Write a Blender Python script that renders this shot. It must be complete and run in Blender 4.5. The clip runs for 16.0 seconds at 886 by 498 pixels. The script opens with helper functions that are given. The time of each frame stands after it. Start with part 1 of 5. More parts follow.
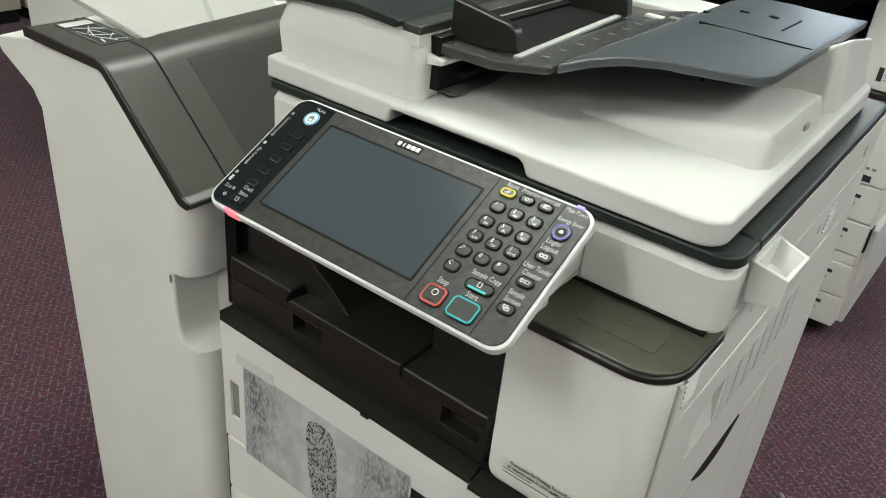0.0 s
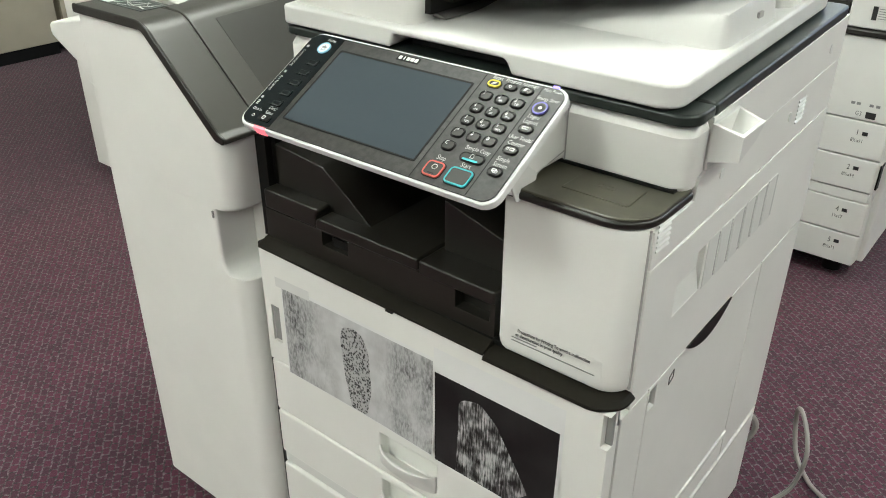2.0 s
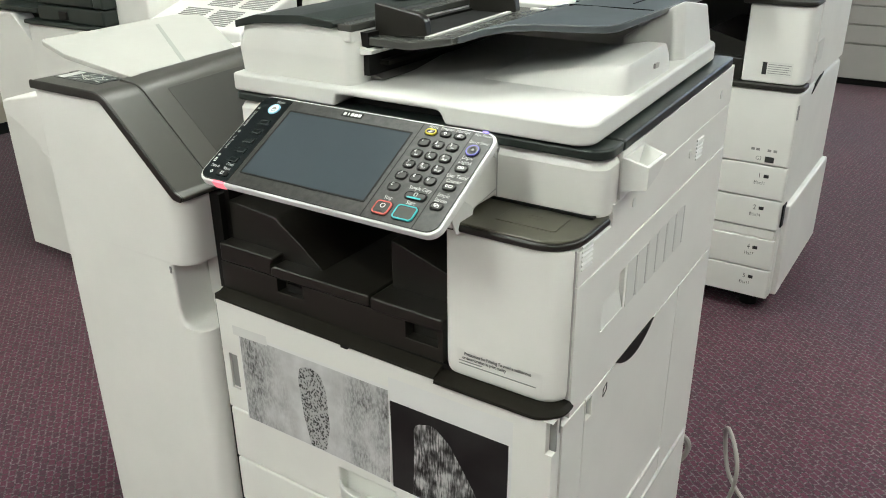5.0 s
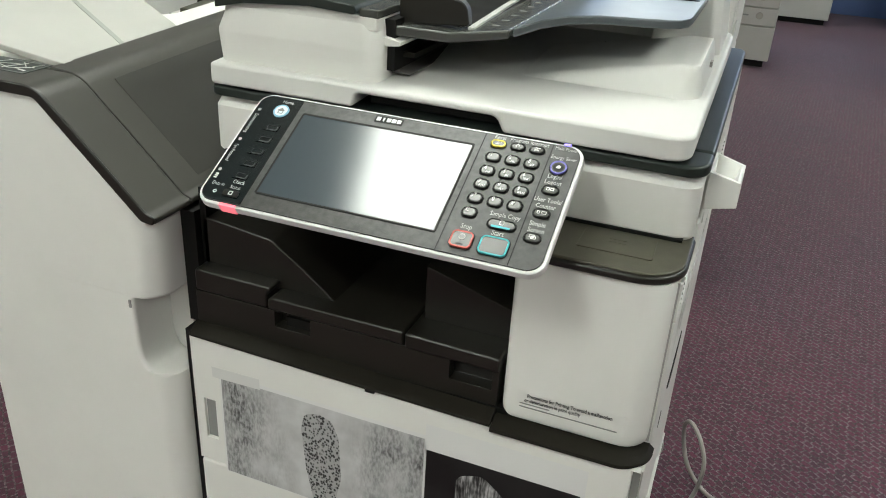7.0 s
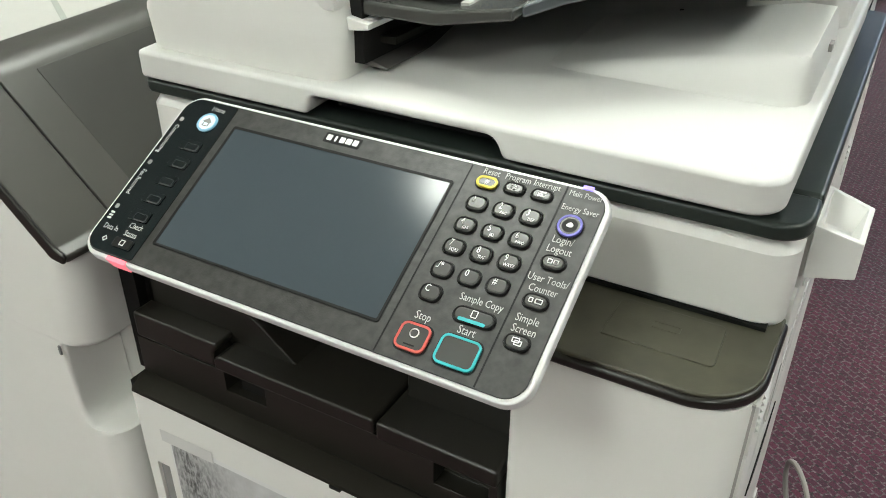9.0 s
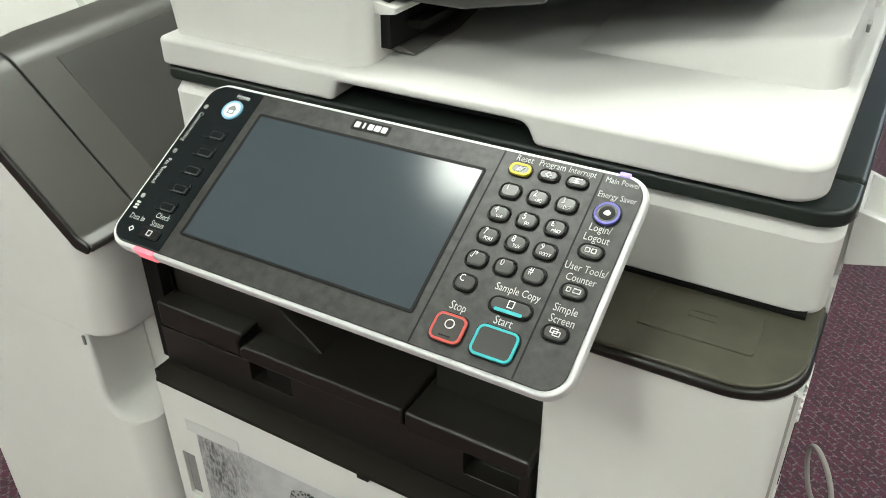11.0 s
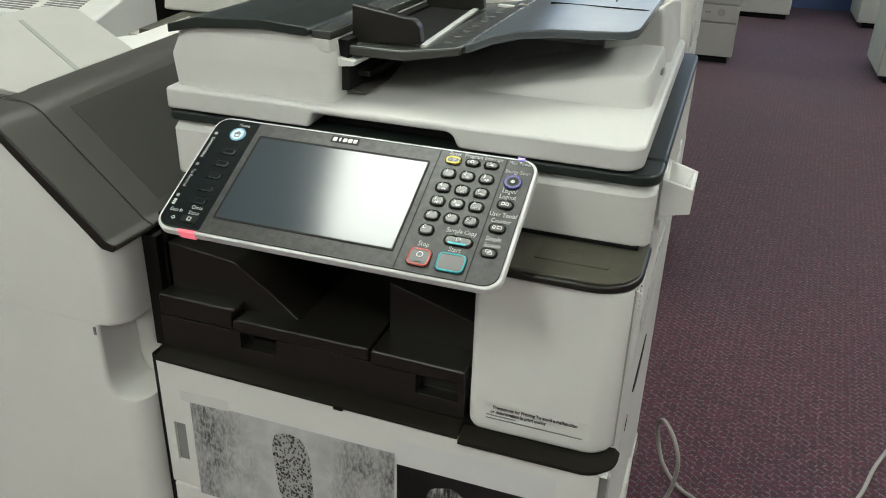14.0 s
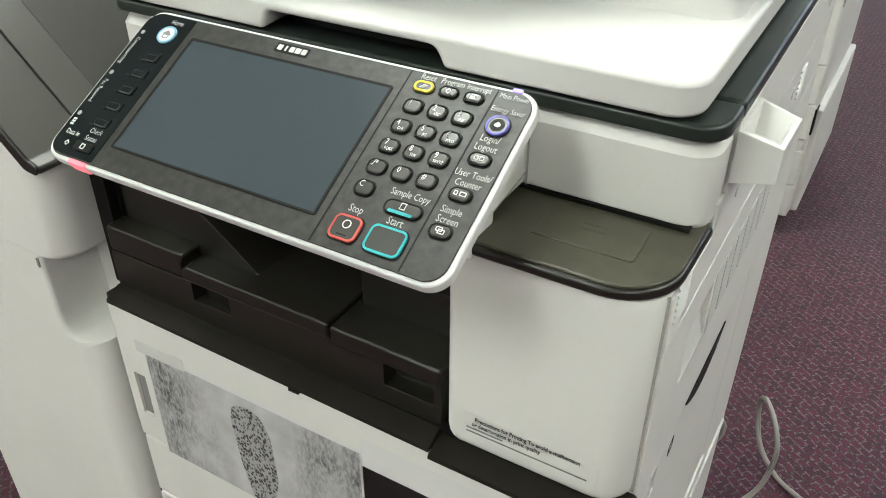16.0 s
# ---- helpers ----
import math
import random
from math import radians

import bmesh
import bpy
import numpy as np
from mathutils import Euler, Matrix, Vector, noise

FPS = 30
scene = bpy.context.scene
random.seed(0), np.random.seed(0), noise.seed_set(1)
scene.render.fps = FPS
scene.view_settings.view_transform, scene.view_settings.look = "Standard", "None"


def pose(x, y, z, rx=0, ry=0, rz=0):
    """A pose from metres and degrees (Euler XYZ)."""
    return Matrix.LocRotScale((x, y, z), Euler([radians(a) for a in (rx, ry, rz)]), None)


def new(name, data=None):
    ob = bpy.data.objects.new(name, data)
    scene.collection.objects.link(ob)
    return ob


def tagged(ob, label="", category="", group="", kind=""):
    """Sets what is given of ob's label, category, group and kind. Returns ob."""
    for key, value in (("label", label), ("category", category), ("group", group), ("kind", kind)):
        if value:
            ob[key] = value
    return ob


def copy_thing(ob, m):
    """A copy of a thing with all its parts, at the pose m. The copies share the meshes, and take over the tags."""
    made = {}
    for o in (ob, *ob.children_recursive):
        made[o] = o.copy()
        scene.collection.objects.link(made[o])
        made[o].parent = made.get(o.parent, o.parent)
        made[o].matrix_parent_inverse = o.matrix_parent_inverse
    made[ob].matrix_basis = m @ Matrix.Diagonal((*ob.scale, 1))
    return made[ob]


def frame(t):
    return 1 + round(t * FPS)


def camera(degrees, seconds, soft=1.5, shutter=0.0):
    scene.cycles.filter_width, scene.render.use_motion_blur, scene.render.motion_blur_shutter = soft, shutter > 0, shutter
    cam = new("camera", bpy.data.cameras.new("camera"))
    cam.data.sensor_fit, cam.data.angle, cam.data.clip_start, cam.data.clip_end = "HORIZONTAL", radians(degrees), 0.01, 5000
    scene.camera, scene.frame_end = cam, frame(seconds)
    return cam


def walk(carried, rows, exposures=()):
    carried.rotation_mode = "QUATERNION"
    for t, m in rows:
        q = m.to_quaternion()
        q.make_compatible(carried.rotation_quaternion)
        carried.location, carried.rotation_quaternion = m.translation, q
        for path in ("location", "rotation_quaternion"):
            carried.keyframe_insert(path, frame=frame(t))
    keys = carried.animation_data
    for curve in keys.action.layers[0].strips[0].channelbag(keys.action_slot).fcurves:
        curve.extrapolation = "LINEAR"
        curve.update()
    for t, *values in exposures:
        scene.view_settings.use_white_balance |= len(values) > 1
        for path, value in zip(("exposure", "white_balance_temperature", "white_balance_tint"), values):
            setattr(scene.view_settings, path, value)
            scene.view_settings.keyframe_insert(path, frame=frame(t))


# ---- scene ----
cam = camera(56.7, 16.0, soft=1.0)
METRES, EYE, TILT, LEAN, TURN = 1.8, 1.30, 0.0, 0.0, 35.3
ROWS = [
    (0.0, 0.0, 0.0, 0.0, 2.97, -30.34, -5.08),
    (0.5, 0.0126, -0.0444, 0.0016, 3.49, -29.76, -3.92),
    (1.0, 0.0198, -0.062, -0.0142, 3.48, -29.51, -1.76),
    (1.5, 0.0241, -0.0821, -0.0344, 3.55, -29.35, -0.88),
    (2.0, 0.028, -0.0931, -0.0336, 3.44, -29.13, -0.2),
    (2.5, 0.0313, -0.1107, -0.0368, 3.34, -28.29, -0.15),
    (3.0, 0.0503, -0.1302, -0.0299, 2.86, -27.04, 0.72),
    (3.5, 0.0706, -0.1634, -0.0326, 3.1, -24.34, 1.85),
    (4.0, 0.0743, -0.1789, -0.0293, 2.63, -23.23, 2.8),
    (6.5, -0.1068, -0.0682, -0.0328, -11.83, -26.44, -3.69),
    (7.0, -0.1114, -0.0412, -0.0329, -13.44, -26.42, -2.93),
    (7.5, -0.0713, 0.0134, -0.0432, -12.85, -27.78, -2.3),
    (8.0, -0.0291, 0.0664, -0.051, -9.64, -30.39, -1.41),
    (8.5, -0.0161, 0.0913, -0.0464, -7.31, -30.99, -0.65),
    (9.0, -0.016, 0.1011, -0.0448, -5.88, -30.9, -0.16),
    (9.5, -0.0208, 0.1085, -0.046, -5.49, -31.25, -0.02),
    (12.0, -0.0319, 0.1001, -0.0455, -5.99, -32.1, 0.88),
    (12.5, -0.0638, 0.0579, -0.0299, -10.33, -30.22, -0.73),
    (13.0, -0.0919, -0.0006, -0.0274, -14.51, -27.58, -1.52),
    (13.5, -0.0995, -0.0348, -0.0242, -15.64, -26.51, -1.62),
    (14.0, -0.1016, -0.045, -0.0236, -15.81, -26.08, -1.58),
    (14.5, -0.0925, -0.0452, -0.0233, -15.87, -26.32, -1.01),
    (15.0, -0.057, -0.0218, -0.0341, -14.64, -27.74, -0.25),
    (15.5, -0.0012, 0.0401, -0.0487, -7.94, -31.3, -0.09),
    (16.0, 0.0116, 0.071, -0.0569, -4.79, -33.54, -0.24),
]
walk(cam, [(t, pose(0.147, -0.545, EYE, TILT, LEAN, TURN) @ pose(METRES * x, METRES * y, METRES * z, 90 + pitch, roll, yaw)) for t, x, y, z, yaw, pitch, roll in ROWS],
     exposures=((0.0, -0.12), (0.5, -0.02), (1.5, 0.19), (2.5, 0.26), (3.5, 0.24), (4.0, 0.22), (6.5, 0.22), (7.0, -0.04), (8.0, -0.03), (8.5, 0.06), (9.0, 0.06), (9.5, 0.10), (12.0, 0.10), (12.5, 0.00), (13.0, -0.14), (13.5, -0.25), (14.0, -0.35), (14.5, -0.35), (15.0, -0.17), (15.5, 0.11), (16.0, 0.17)))

# ---- world and light ----
world = bpy.data.worlds.new("world")
scene.world = world
world.use_nodes = True
world.node_tree.nodes["Background"].inputs[0].default_value = (0.05, 0.05, 0.055, 1)
world.node_tree.nodes["Background"].inputs[1].default_value = 0.3
LAMP = 17.3
CEILING = 2.75


# ---- materials ----
def nodes_of(name):
    m = bpy.data.materials.new(name)
    m.use_nodes = True
    return m, m.node_tree, m.node_tree.nodes["Principled BSDF"]


def link(tree, a, b):
    tree.links.new(a, b)


def noise_node(tree, scale, detail=3.0, coord="Object", stretch=None):
    tc = tree.nodes.new("ShaderNodeTexCoord")
    n = tree.nodes.new("ShaderNodeTexNoise")
    n.inputs["Scale"].default_value, n.inputs["Detail"].default_value = scale, detail
    if stretch:
        mp = tree.nodes.new("ShaderNodeMapping")
        mp.inputs["Scale"].default_value = stretch
        link(tree, tc.outputs[coord], mp.inputs[0])
        link(tree, mp.outputs[0], n.inputs["Vector"])
    else:
        link(tree, tc.outputs[coord], n.inputs["Vector"])
    return n


def ramp_node(tree, stops):
    r = tree.nodes.new("ShaderNodeValToRGB")
    while len(r.color_ramp.elements) < len(stops):
        r.color_ramp.elements.new(0.5)
    for e, (p, c) in zip(r.color_ramp.elements, stops):
        e.position, e.color = p, (*c, 1)
    return r


def plastic(name, colour, rough=0.42, grain=900.0, bump=0.05, var=0.05, metal=0.0, spec=0.5, blotch=7.0):
    """Moulded surface: faint large blotches of tone, fine moulded grain."""
    m, tree, b = nodes_of(name)
    big = noise_node(tree, blotch, 5.0)
    lo = tuple(c * (1 - var) for c in colour)
    hi = tuple(min(1, c * (1 + var)) for c in colour)
    r = ramp_node(tree, [(0.3, lo), (0.7, hi)])
    link(tree, big.outputs["Fac"], r.inputs[0])
    link(tree, r.outputs[0], b.inputs["Base Color"])
    fine = noise_node(tree, grain, 2.0)
    bp = tree.nodes.new("ShaderNodeBump")
    bp.inputs["Strength"].default_value, bp.inputs["Distance"].default_value = bump, 0.001
    link(tree, fine.outputs["Fac"], bp.inputs["Height"])
    link(tree, bp.outputs[0], b.inputs["Normal"])
    smear = noise_node(tree, 18.0, 5.0)
    mr = tree.nodes.new("ShaderNodeMapRange")
    mr.inputs["To Min"].default_value, mr.inputs["To Max"].default_value = rough * 0.85, rough * 1.2
    link(tree, smear.outputs["Fac"], mr.inputs["Value"])
    link(tree, mr.outputs[0], b.inputs["Roughness"])
    b.inputs["Metallic"].default_value = metal
    b.inputs["Specular IOR Level"].default_value = spec
    return m


def glow(name, colour, strength):
    m, tree, b = nodes_of(name)
    b.inputs["Base Color"].default_value = (*colour, 1)
    b.inputs["Emission Color"].default_value = (*colour, 1)
    b.inputs["Emission Strength"].default_value = strength
    return m


WHITE = plastic("white_plastic", (0.76, 0.755, 0.72), 0.42, var=0.03)
# lid white set below the body white, offsetting too much light from above
WHITE2 = plastic("white_plastic_toned_down", (0.69, 0.688, 0.662), 0.45, var=0.02, spec=0.35)
# white greyed in its colour to hold back overhead light on the output tray
GREYWHITE = plastic("greyed_white_plastic", (0.46, 0.455, 0.425), 0.45, var=0.04)
GROOVESHADE = plastic("groove_shade_grey", (0.34, 0.35, 0.32), 0.6, var=0.05)
OLDGREEN = plastic("greenish_grey_plastic", (0.50, 0.53, 0.46), 0.5, var=0.05)
KNOBM = plastic("warm_grey_knob", (0.36, 0.34, 0.30), 0.5)
GREYGAP = plastic("shadow_gap_plastic", (0.40, 0.39, 0.37), 0.6)
MIDGREY = plastic("mid_grey_plastic", (0.14, 0.135, 0.125), 0.5)
DARK = plastic("dark_brown_plastic", (0.0128, 0.0118, 0.0090), 0.31, bump=0.10, var=0.14, spec=0.5)
LEDGEM = plastic("dull_dark_plastic", (0.0135, 0.0118, 0.0086), 0.6, bump=0.1, var=0.14, spec=0.16)
SHELFM = plastic("olive_dark_plastic", (0.055, 0.052, 0.034), 0.36, bump=0.12, var=0.22, blotch=40.0)
SLATE = plastic("slate_plastic", (0.021, 0.028, 0.0245), 0.33, bump=0.1, var=0.1, spec=0.38)
# grey tray plastic tinted blue to carry part of a bluish reflection
TRAYB = plastic("tray_plastic_blue_sheen", (0.085, 0.100, 0.106), 0.30, bump=0.0, var=0.06, spec=0.9)
TRAYM = plastic("grey_tray_plastic", (0.066, 0.068, 0.062), 0.24, bump=0.1, var=0.1)
FINTOP = plastic("grey_brown_cover_plastic", (0.070, 0.068, 0.060), 0.32, bump=0.1, var=0.06)
FINPANEL = plastic("dull_grey_brown_plastic", (0.044, 0.043, 0.037), 0.42, bump=0.12, var=0.08)
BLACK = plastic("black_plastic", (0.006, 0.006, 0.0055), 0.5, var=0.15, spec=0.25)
PANELM = plastic("panel_face_plastic", (0.024, 0.024, 0.0215), 0.42, bump=0.14, var=0.6, spec=0.65, blotch=130.0)
LEFTM = plastic("glossy_black_panel", (0.008, 0.012, 0.013), 0.18, bump=0.02, var=0.1)
KEYM = plastic("key_grey_plastic", (0.072, 0.072, 0.068), 0.22, var=0.08)
RIM = plastic("silver_white_rim", (0.74, 0.74, 0.73), 0.32, var=0.02)
INK = plastic("printed_white_ink", (0.70, 0.70, 0.68), 0.5, var=0.02)
WORDINK = plastic("printed_pale_ink", (0.50, 0.50, 0.48), 0.5, var=0.06)
DARKINK = plastic("printed_dark_ink", (0.018, 0.018, 0.018), 0.6, var=0.05)
GREYINK = plastic("printed_grey_ink", (0.24, 0.24, 0.235), 0.6, var=0.05)
PAPERLAB = plastic("label_film", (0.70, 0.70, 0.67), 0.3, var=0.02)
REDK = plastic("red_ring", (0.55, 0.09, 0.07), 0.4)
TEALK = plastic("teal_ring", (0.03, 0.42, 0.45), 0.4)
YELK = plastic("yellow_ring", (0.60, 0.52, 0.03), 0.4)
VIOK = plastic("violet_ring", (0.12, 0.11, 0.45), 0.4)
BLUEK = plastic("pale_blue_ring", (0.22, 0.45, 0.62), 0.4)
REDLED = glow("red_indicator", (1.0, 0.20, 0.25), 0.75)
VIOLED = glow("violet_indicator", (0.35, 0.28, 1.0), 0.9)
HOMELIT = glow("lit_home_key", (0.62, 0.72, 0.78), 0.16)
BEIGE = plastic("beige_painted_steel", (0.46, 0.42, 0.32), 0.5, grain=300, var=0.05)
CABLE = plastic("grey_cable_sheath", (0.33, 0.31, 0.29), 0.5)
WALLP = plastic("off_white_wall_paint", (0.76, 0.75, 0.71), 0.75, grain=250, bump=0.1)
BLUEW = plastic("blue_wall_paint", (0.09, 0.14, 0.30), 0.6, grain=250, bump=0.1)
CEILM = plastic("mineral_ceiling_tile", (0.66, 0.66, 0.63), 0.85, grain=350, bump=0.3, var=0.05)
LAMPM = glow("fluorescent_diffuser", (0.945, 1.0, 0.915), LAMP)
SKYM = glow("daylight_pane", (0.52, 0.70, 1.0), 2.0)
TAPE = plastic("clear_tape", (0.72, 0.72, 0.70), 0.25, var=0.02)
PAPER = plastic("paper", (0.74, 0.74, 0.73), 0.6, grain=1500, var=0.02)


def screen_glass():
    m, tree, b = nodes_of("screen_glass")
    b.inputs["Base Color"].default_value = (0.052, 0.067, 0.077, 1)
    b.inputs["Roughness"].default_value = 0.13
    b.inputs["Specular IOR Level"].default_value = 0.9
    n = noise_node(tree, 60.0, 6.0)
    mr = tree.nodes.new("ShaderNodeMapRange")
    mr.inputs["To Min"].default_value, mr.inputs["To Max"].default_value = 0.11, 0.16
    link(tree, n.outputs["Fac"], mr.inputs["Value"])
    link(tree, mr.outputs[0], b.inputs["Roughness"])
    return m


SCREEN = screen_glass()


def carpet():
    """Basket weave: crimson blocks of yarn with short pale and dark threads between them."""
    m, tree, b = nodes_of("woven_carpet")
    tc = tree.nodes.new("ShaderNodeTexCoord")
    warp = noise_node(tree, 45.0, 3.0)
    add = tree.nodes.new("ShaderNodeVectorMath")
    add.operation = "MULTIPLY_ADD"
    add.inputs[1].default_value = (0.008, 0.008, 0)
    link(tree, warp.outputs["Color"], add.inputs[0])
    link(tree, tc.outputs["Object"], add.inputs[2])
    mp = tree.nodes.new("ShaderNodeMapping")
    mp.inputs["Rotation"].default_value = (0, 0, radians(38))
    link(tree, add.outputs[0], mp.inputs[0])
    bricks = tree.nodes.new("ShaderNodeTexBrick")
    bricks.offset, bricks.squash = 0.5, 1.0
    for key, val in (("Scale", 1.0), ("Mortar Size", 0.0023), ("Mortar Smooth", 0.3), ("Bias", 0.0), ("Brick Width", 0.022), ("Row Height", 0.0165)):
        bricks.inputs[key].default_value = val
    bricks.inputs["Color1"].default_value, bricks.inputs["Color2"].default_value = (0.096, 0.014, 0.039, 1), (0.054, 0.012, 0.027, 1)
    link(tree, mp.outputs[0], bricks.inputs["Vector"])
    thread = noise_node(tree, 190.0, 3.0)
    tr = ramp_node(tree, [(0.38, (0.018, 0.016, 0.016)), (0.50, (0.085, 0.060, 0.062)), (0.62, (0.170, 0.138, 0.138))])
    link(tree, thread.outputs["Fac"], tr.inputs[0])
    link(tree, tr.outputs[0], bricks.inputs["Mortar"])
    # fine yarn inside the blocks
    fleck = noise_node(tree, 520.0, 3.0)
    fr = ramp_node(tree, [(0.32, (0.52, 0.50, 0.52)), (0.68, (1.45, 1.40, 1.42))])
    link(tree, fleck.outputs["Fac"], fr.inputs[0])
    mulf = tree.nodes.new("ShaderNodeMix")
    mulf.data_type, mulf.blend_type = "RGBA", "MULTIPLY"
    mulf.inputs["Factor"].default_value = 1.0
    link(tree, bricks.outputs["Color"], mulf.inputs["A"])
    link(tree, fr.outputs[0], mulf.inputs["B"])
    wear = noise_node(tree, 1.6, 4.0)
    wr = ramp_node(tree, [(0.3, (0.74, 0.74, 0.84)), (0.7, (1.0, 0.95, 0.95))])
    link(tree, wear.outputs["Fac"], wr.inputs[0])
    mul = tree.nodes.new("ShaderNodeMix")
    mul.data_type, mul.blend_type = "RGBA", "MULTIPLY"
    mul.inputs["Factor"].default_value = 1.0
    link(tree, mulf.outputs["Result"], mul.inputs["A"])
    link(tree, wr.outputs[0], mul.inputs["B"])
    link(tree, mul.outputs["Result"], b.inputs["Base Color"])
    b.inputs["Roughness"].default_value = 0.85
    b.inputs["Sheen Weight"].default_value = 0.12
    bp = tree.nodes.new("ShaderNodeBump")
    bp.inputs["Strength"].default_value, bp.inputs["Distance"].default_value = 0.4, 0.002
    link(tree, thread.outputs["Fac"], bp.inputs["Height"])
    link(tree, bp.outputs[0], b.inputs["Normal"])
    return m


CARPET = carpet()


def print_field(name, stops, scale, stretch, second):
    """Black and white print: streaky field of grass or soft dark blur."""
    m, tree, b = nodes_of(name)
    a = noise_node(tree, scale, 6.0, stretch=stretch)
    c = noise_node(tree, second, 2.0)
    mx = tree.nodes.new("ShaderNodeMix")
    mx.data_type = "FLOAT"
    mx.inputs["Factor"].default_value = 0.55
    link(tree, a.outputs["Fac"], mx.inputs["A"])
    link(tree, c.outputs["Fac"], mx.inputs["B"])
    r = ramp_node(tree, stops)
    link(tree, mx.outputs["Result"], r.inputs[0])
    link(tree, r.outputs[0], b.inputs["Base Color"])
    b.inputs["Roughness"].default_value = 0.5
    return m


def speckle(name, scale, stretch, stops):
    m, tree, b = nodes_of(name)
    tc = tree.nodes.new("ShaderNodeTexCoord")
    mp = tree.nodes.new("ShaderNodeMapping")
    mp.inputs["Scale"].default_value = stretch
    v = tree.nodes.new("ShaderNodeTexVoronoi")
    v.inputs["Scale"].default_value = scale
    link(tree, tc.outputs["Object"], mp.inputs[0])
    link(tree, mp.outputs[0], v.inputs["Vector"])
    n = noise_node(tree, scale * 0.35, 3.0)
    mx = tree.nodes.new("ShaderNodeMath")
    mx.operation = "MULTIPLY_ADD"
    mx.inputs[1].default_value = 0.7
    link(tree, n.outputs["Fac"], mx.inputs[0])
    link(tree, v.outputs["Distance"], mx.inputs[2])
    r = ramp_node(tree, stops)
    link(tree, mx.outputs[0], r.inputs[0])
    link(tree, r.outputs[0], b.inputs["Base Color"])
    b.inputs["Roughness"].default_value = 0.5
    return m


def grass_print():
    """Black and white print of dry grass: darker stippled clumps at both sides, a pale path between."""
    m, tree, b = nodes_of("grass_print")
    tc = tree.nodes.new("ShaderNodeTexCoord")
    sep = tree.nodes.new("ShaderNodeSeparateXYZ")
    link(tree, tc.outputs["Object"], sep.inputs[0])
    off = tree.nodes.new("ShaderNodeMath")
    off.operation = "ABSOLUTE"
    link(tree, sep.outputs["X"], off.inputs[0])
    side = tree.nodes.new("ShaderNodeMapRange")
    side.interpolation_type = "SMOOTHSTEP"
    side.inputs["From Min"].default_value, side.inputs["From Max"].default_value = 0.02, 0.115
    link(tree, off.outputs[0], side.inputs["Value"])
    clump = noise_node(tree, 22.0, 3.0, stretch=(1.0, 1.0, 0.6))
    cm = tree.nodes.new("ShaderNodeMath")
    cm.operation = "MULTIPLY"
    link(tree, side.outputs[0], cm.inputs[0])
    cr = ramp_node(tree, [(0.32, (0, 0, 0)), (0.66, (1, 1, 1))])
    link(tree, clump.outputs["Fac"], cr.inputs[0])
    link(tree, cr.outputs[0], cm.inputs[1])
    stip = noise_node(tree, 330.0, 5.0, stretch=(1.0, 1.0, 0.40))
    sr = ramp_node(tree, [(0.36, (0.06, 0.06, 0.06)), (0.62, (0.40, 0.40, 0.40))])
    link(tree, stip.outputs["Fac"], sr.inputs[0])
    soft = noise_node(tree, 30.0, 3.0)
    so = ramp_node(tree, [(0.3, (0.46, 0.46, 0.46)), (0.7, (0.62, 0.62, 0.62))])
    link(tree, soft.outputs["Fac"], so.inputs[0])
    mx = tree.nodes.new("ShaderNodeMix")
    mx.data_type = "RGBA"
    link(tree, cm.outputs[0], mx.inputs["Factor"])
    link(tree, so.outputs[0], mx.inputs["A"])
    link(tree, sr.outputs[0], mx.inputs["B"])
    link(tree, mx.outputs["Result"], b.inputs["Base Color"])
    b.inputs["Roughness"].default_value = 0.5
    return m


GRASS = grass_print()
NIGHT = print_field("dark_print", [(0.40, (0.0035, 0.0035, 0.0035)), (0.72, (0.026, 0.026, 0.026))], 12.0, (1, 1, 1), 9.0)
SPOTS = speckle("spotted_print", 300.0, (1, 1, 0.8), [(0.66, (0.012, 0.012, 0.012)), (0.80, (0.26, 0.26, 0.26)), (0.95, (0.40, 0.40, 0.40))])
STREAKS = print_field("streaked_print", [(0.42, (0.010, 0.010, 0.010)), (0.50, (0.12, 0.12, 0.12)), (0.60, (0.46, 0.46, 0.46))], 260.0, (1.6, 1.0, 0.22), 40.0)

# ---- lettering, made once as meshes ----
WORDS = ["Home", "Communicating", "Fax Received", "Data In", "Check", "Status", "Reset", "Program", "Interrupt", "Main Power", "Energy Saver",
         "Login/", "Logout", "User Tools/", "Counter", "Simple", "Screen", "Sample Copy", "Stop", "Start", "0", "1", "2", "3", "4", "5", "6", "7", "8", "9",
         "C", "#", "./*", "ABC", "DEF", "GHI", "JKL", "MNO", "PQRS", "TUV", "WXYZ", "Precautions for Printing To avoid a malfunction",
         "or deterioration in print quality", "8\u00bdx11", "11x17", "G3", "8\u00bdx14"]


def letter_meshes():
    temps = []
    for w in WORDS:
        cu = bpy.data.curves.new("lettering", "FONT")
        cu.body, cu.size, cu.align_x, cu.align_y = w, 1.0, "CENTER", "CENTER"
        cu.resolution_u = 2
        cu.offset = 0.028 if len(w) > 20 else 0.0  # the notice is set in bold
        temps.append(new("lettering", cu))
    bpy.context.view_layer.update()
    dg = bpy.context.evaluated_depsgraph_get()
    out = {}
    for w, ob in zip(WORDS, temps):
        out[w] = bpy.data.meshes.new_from_object(ob.evaluated_get(dg))
    for ob in temps:
        cu = ob.data
        bpy.data.objects.remove(ob)
        bpy.data.curves.remove(cu)
    return out


LETTERS = letter_meshes()

# ---- building helpers ----
PLACE = {}
TAPER = [False]  # when on, housings grow slightly taller towards the back


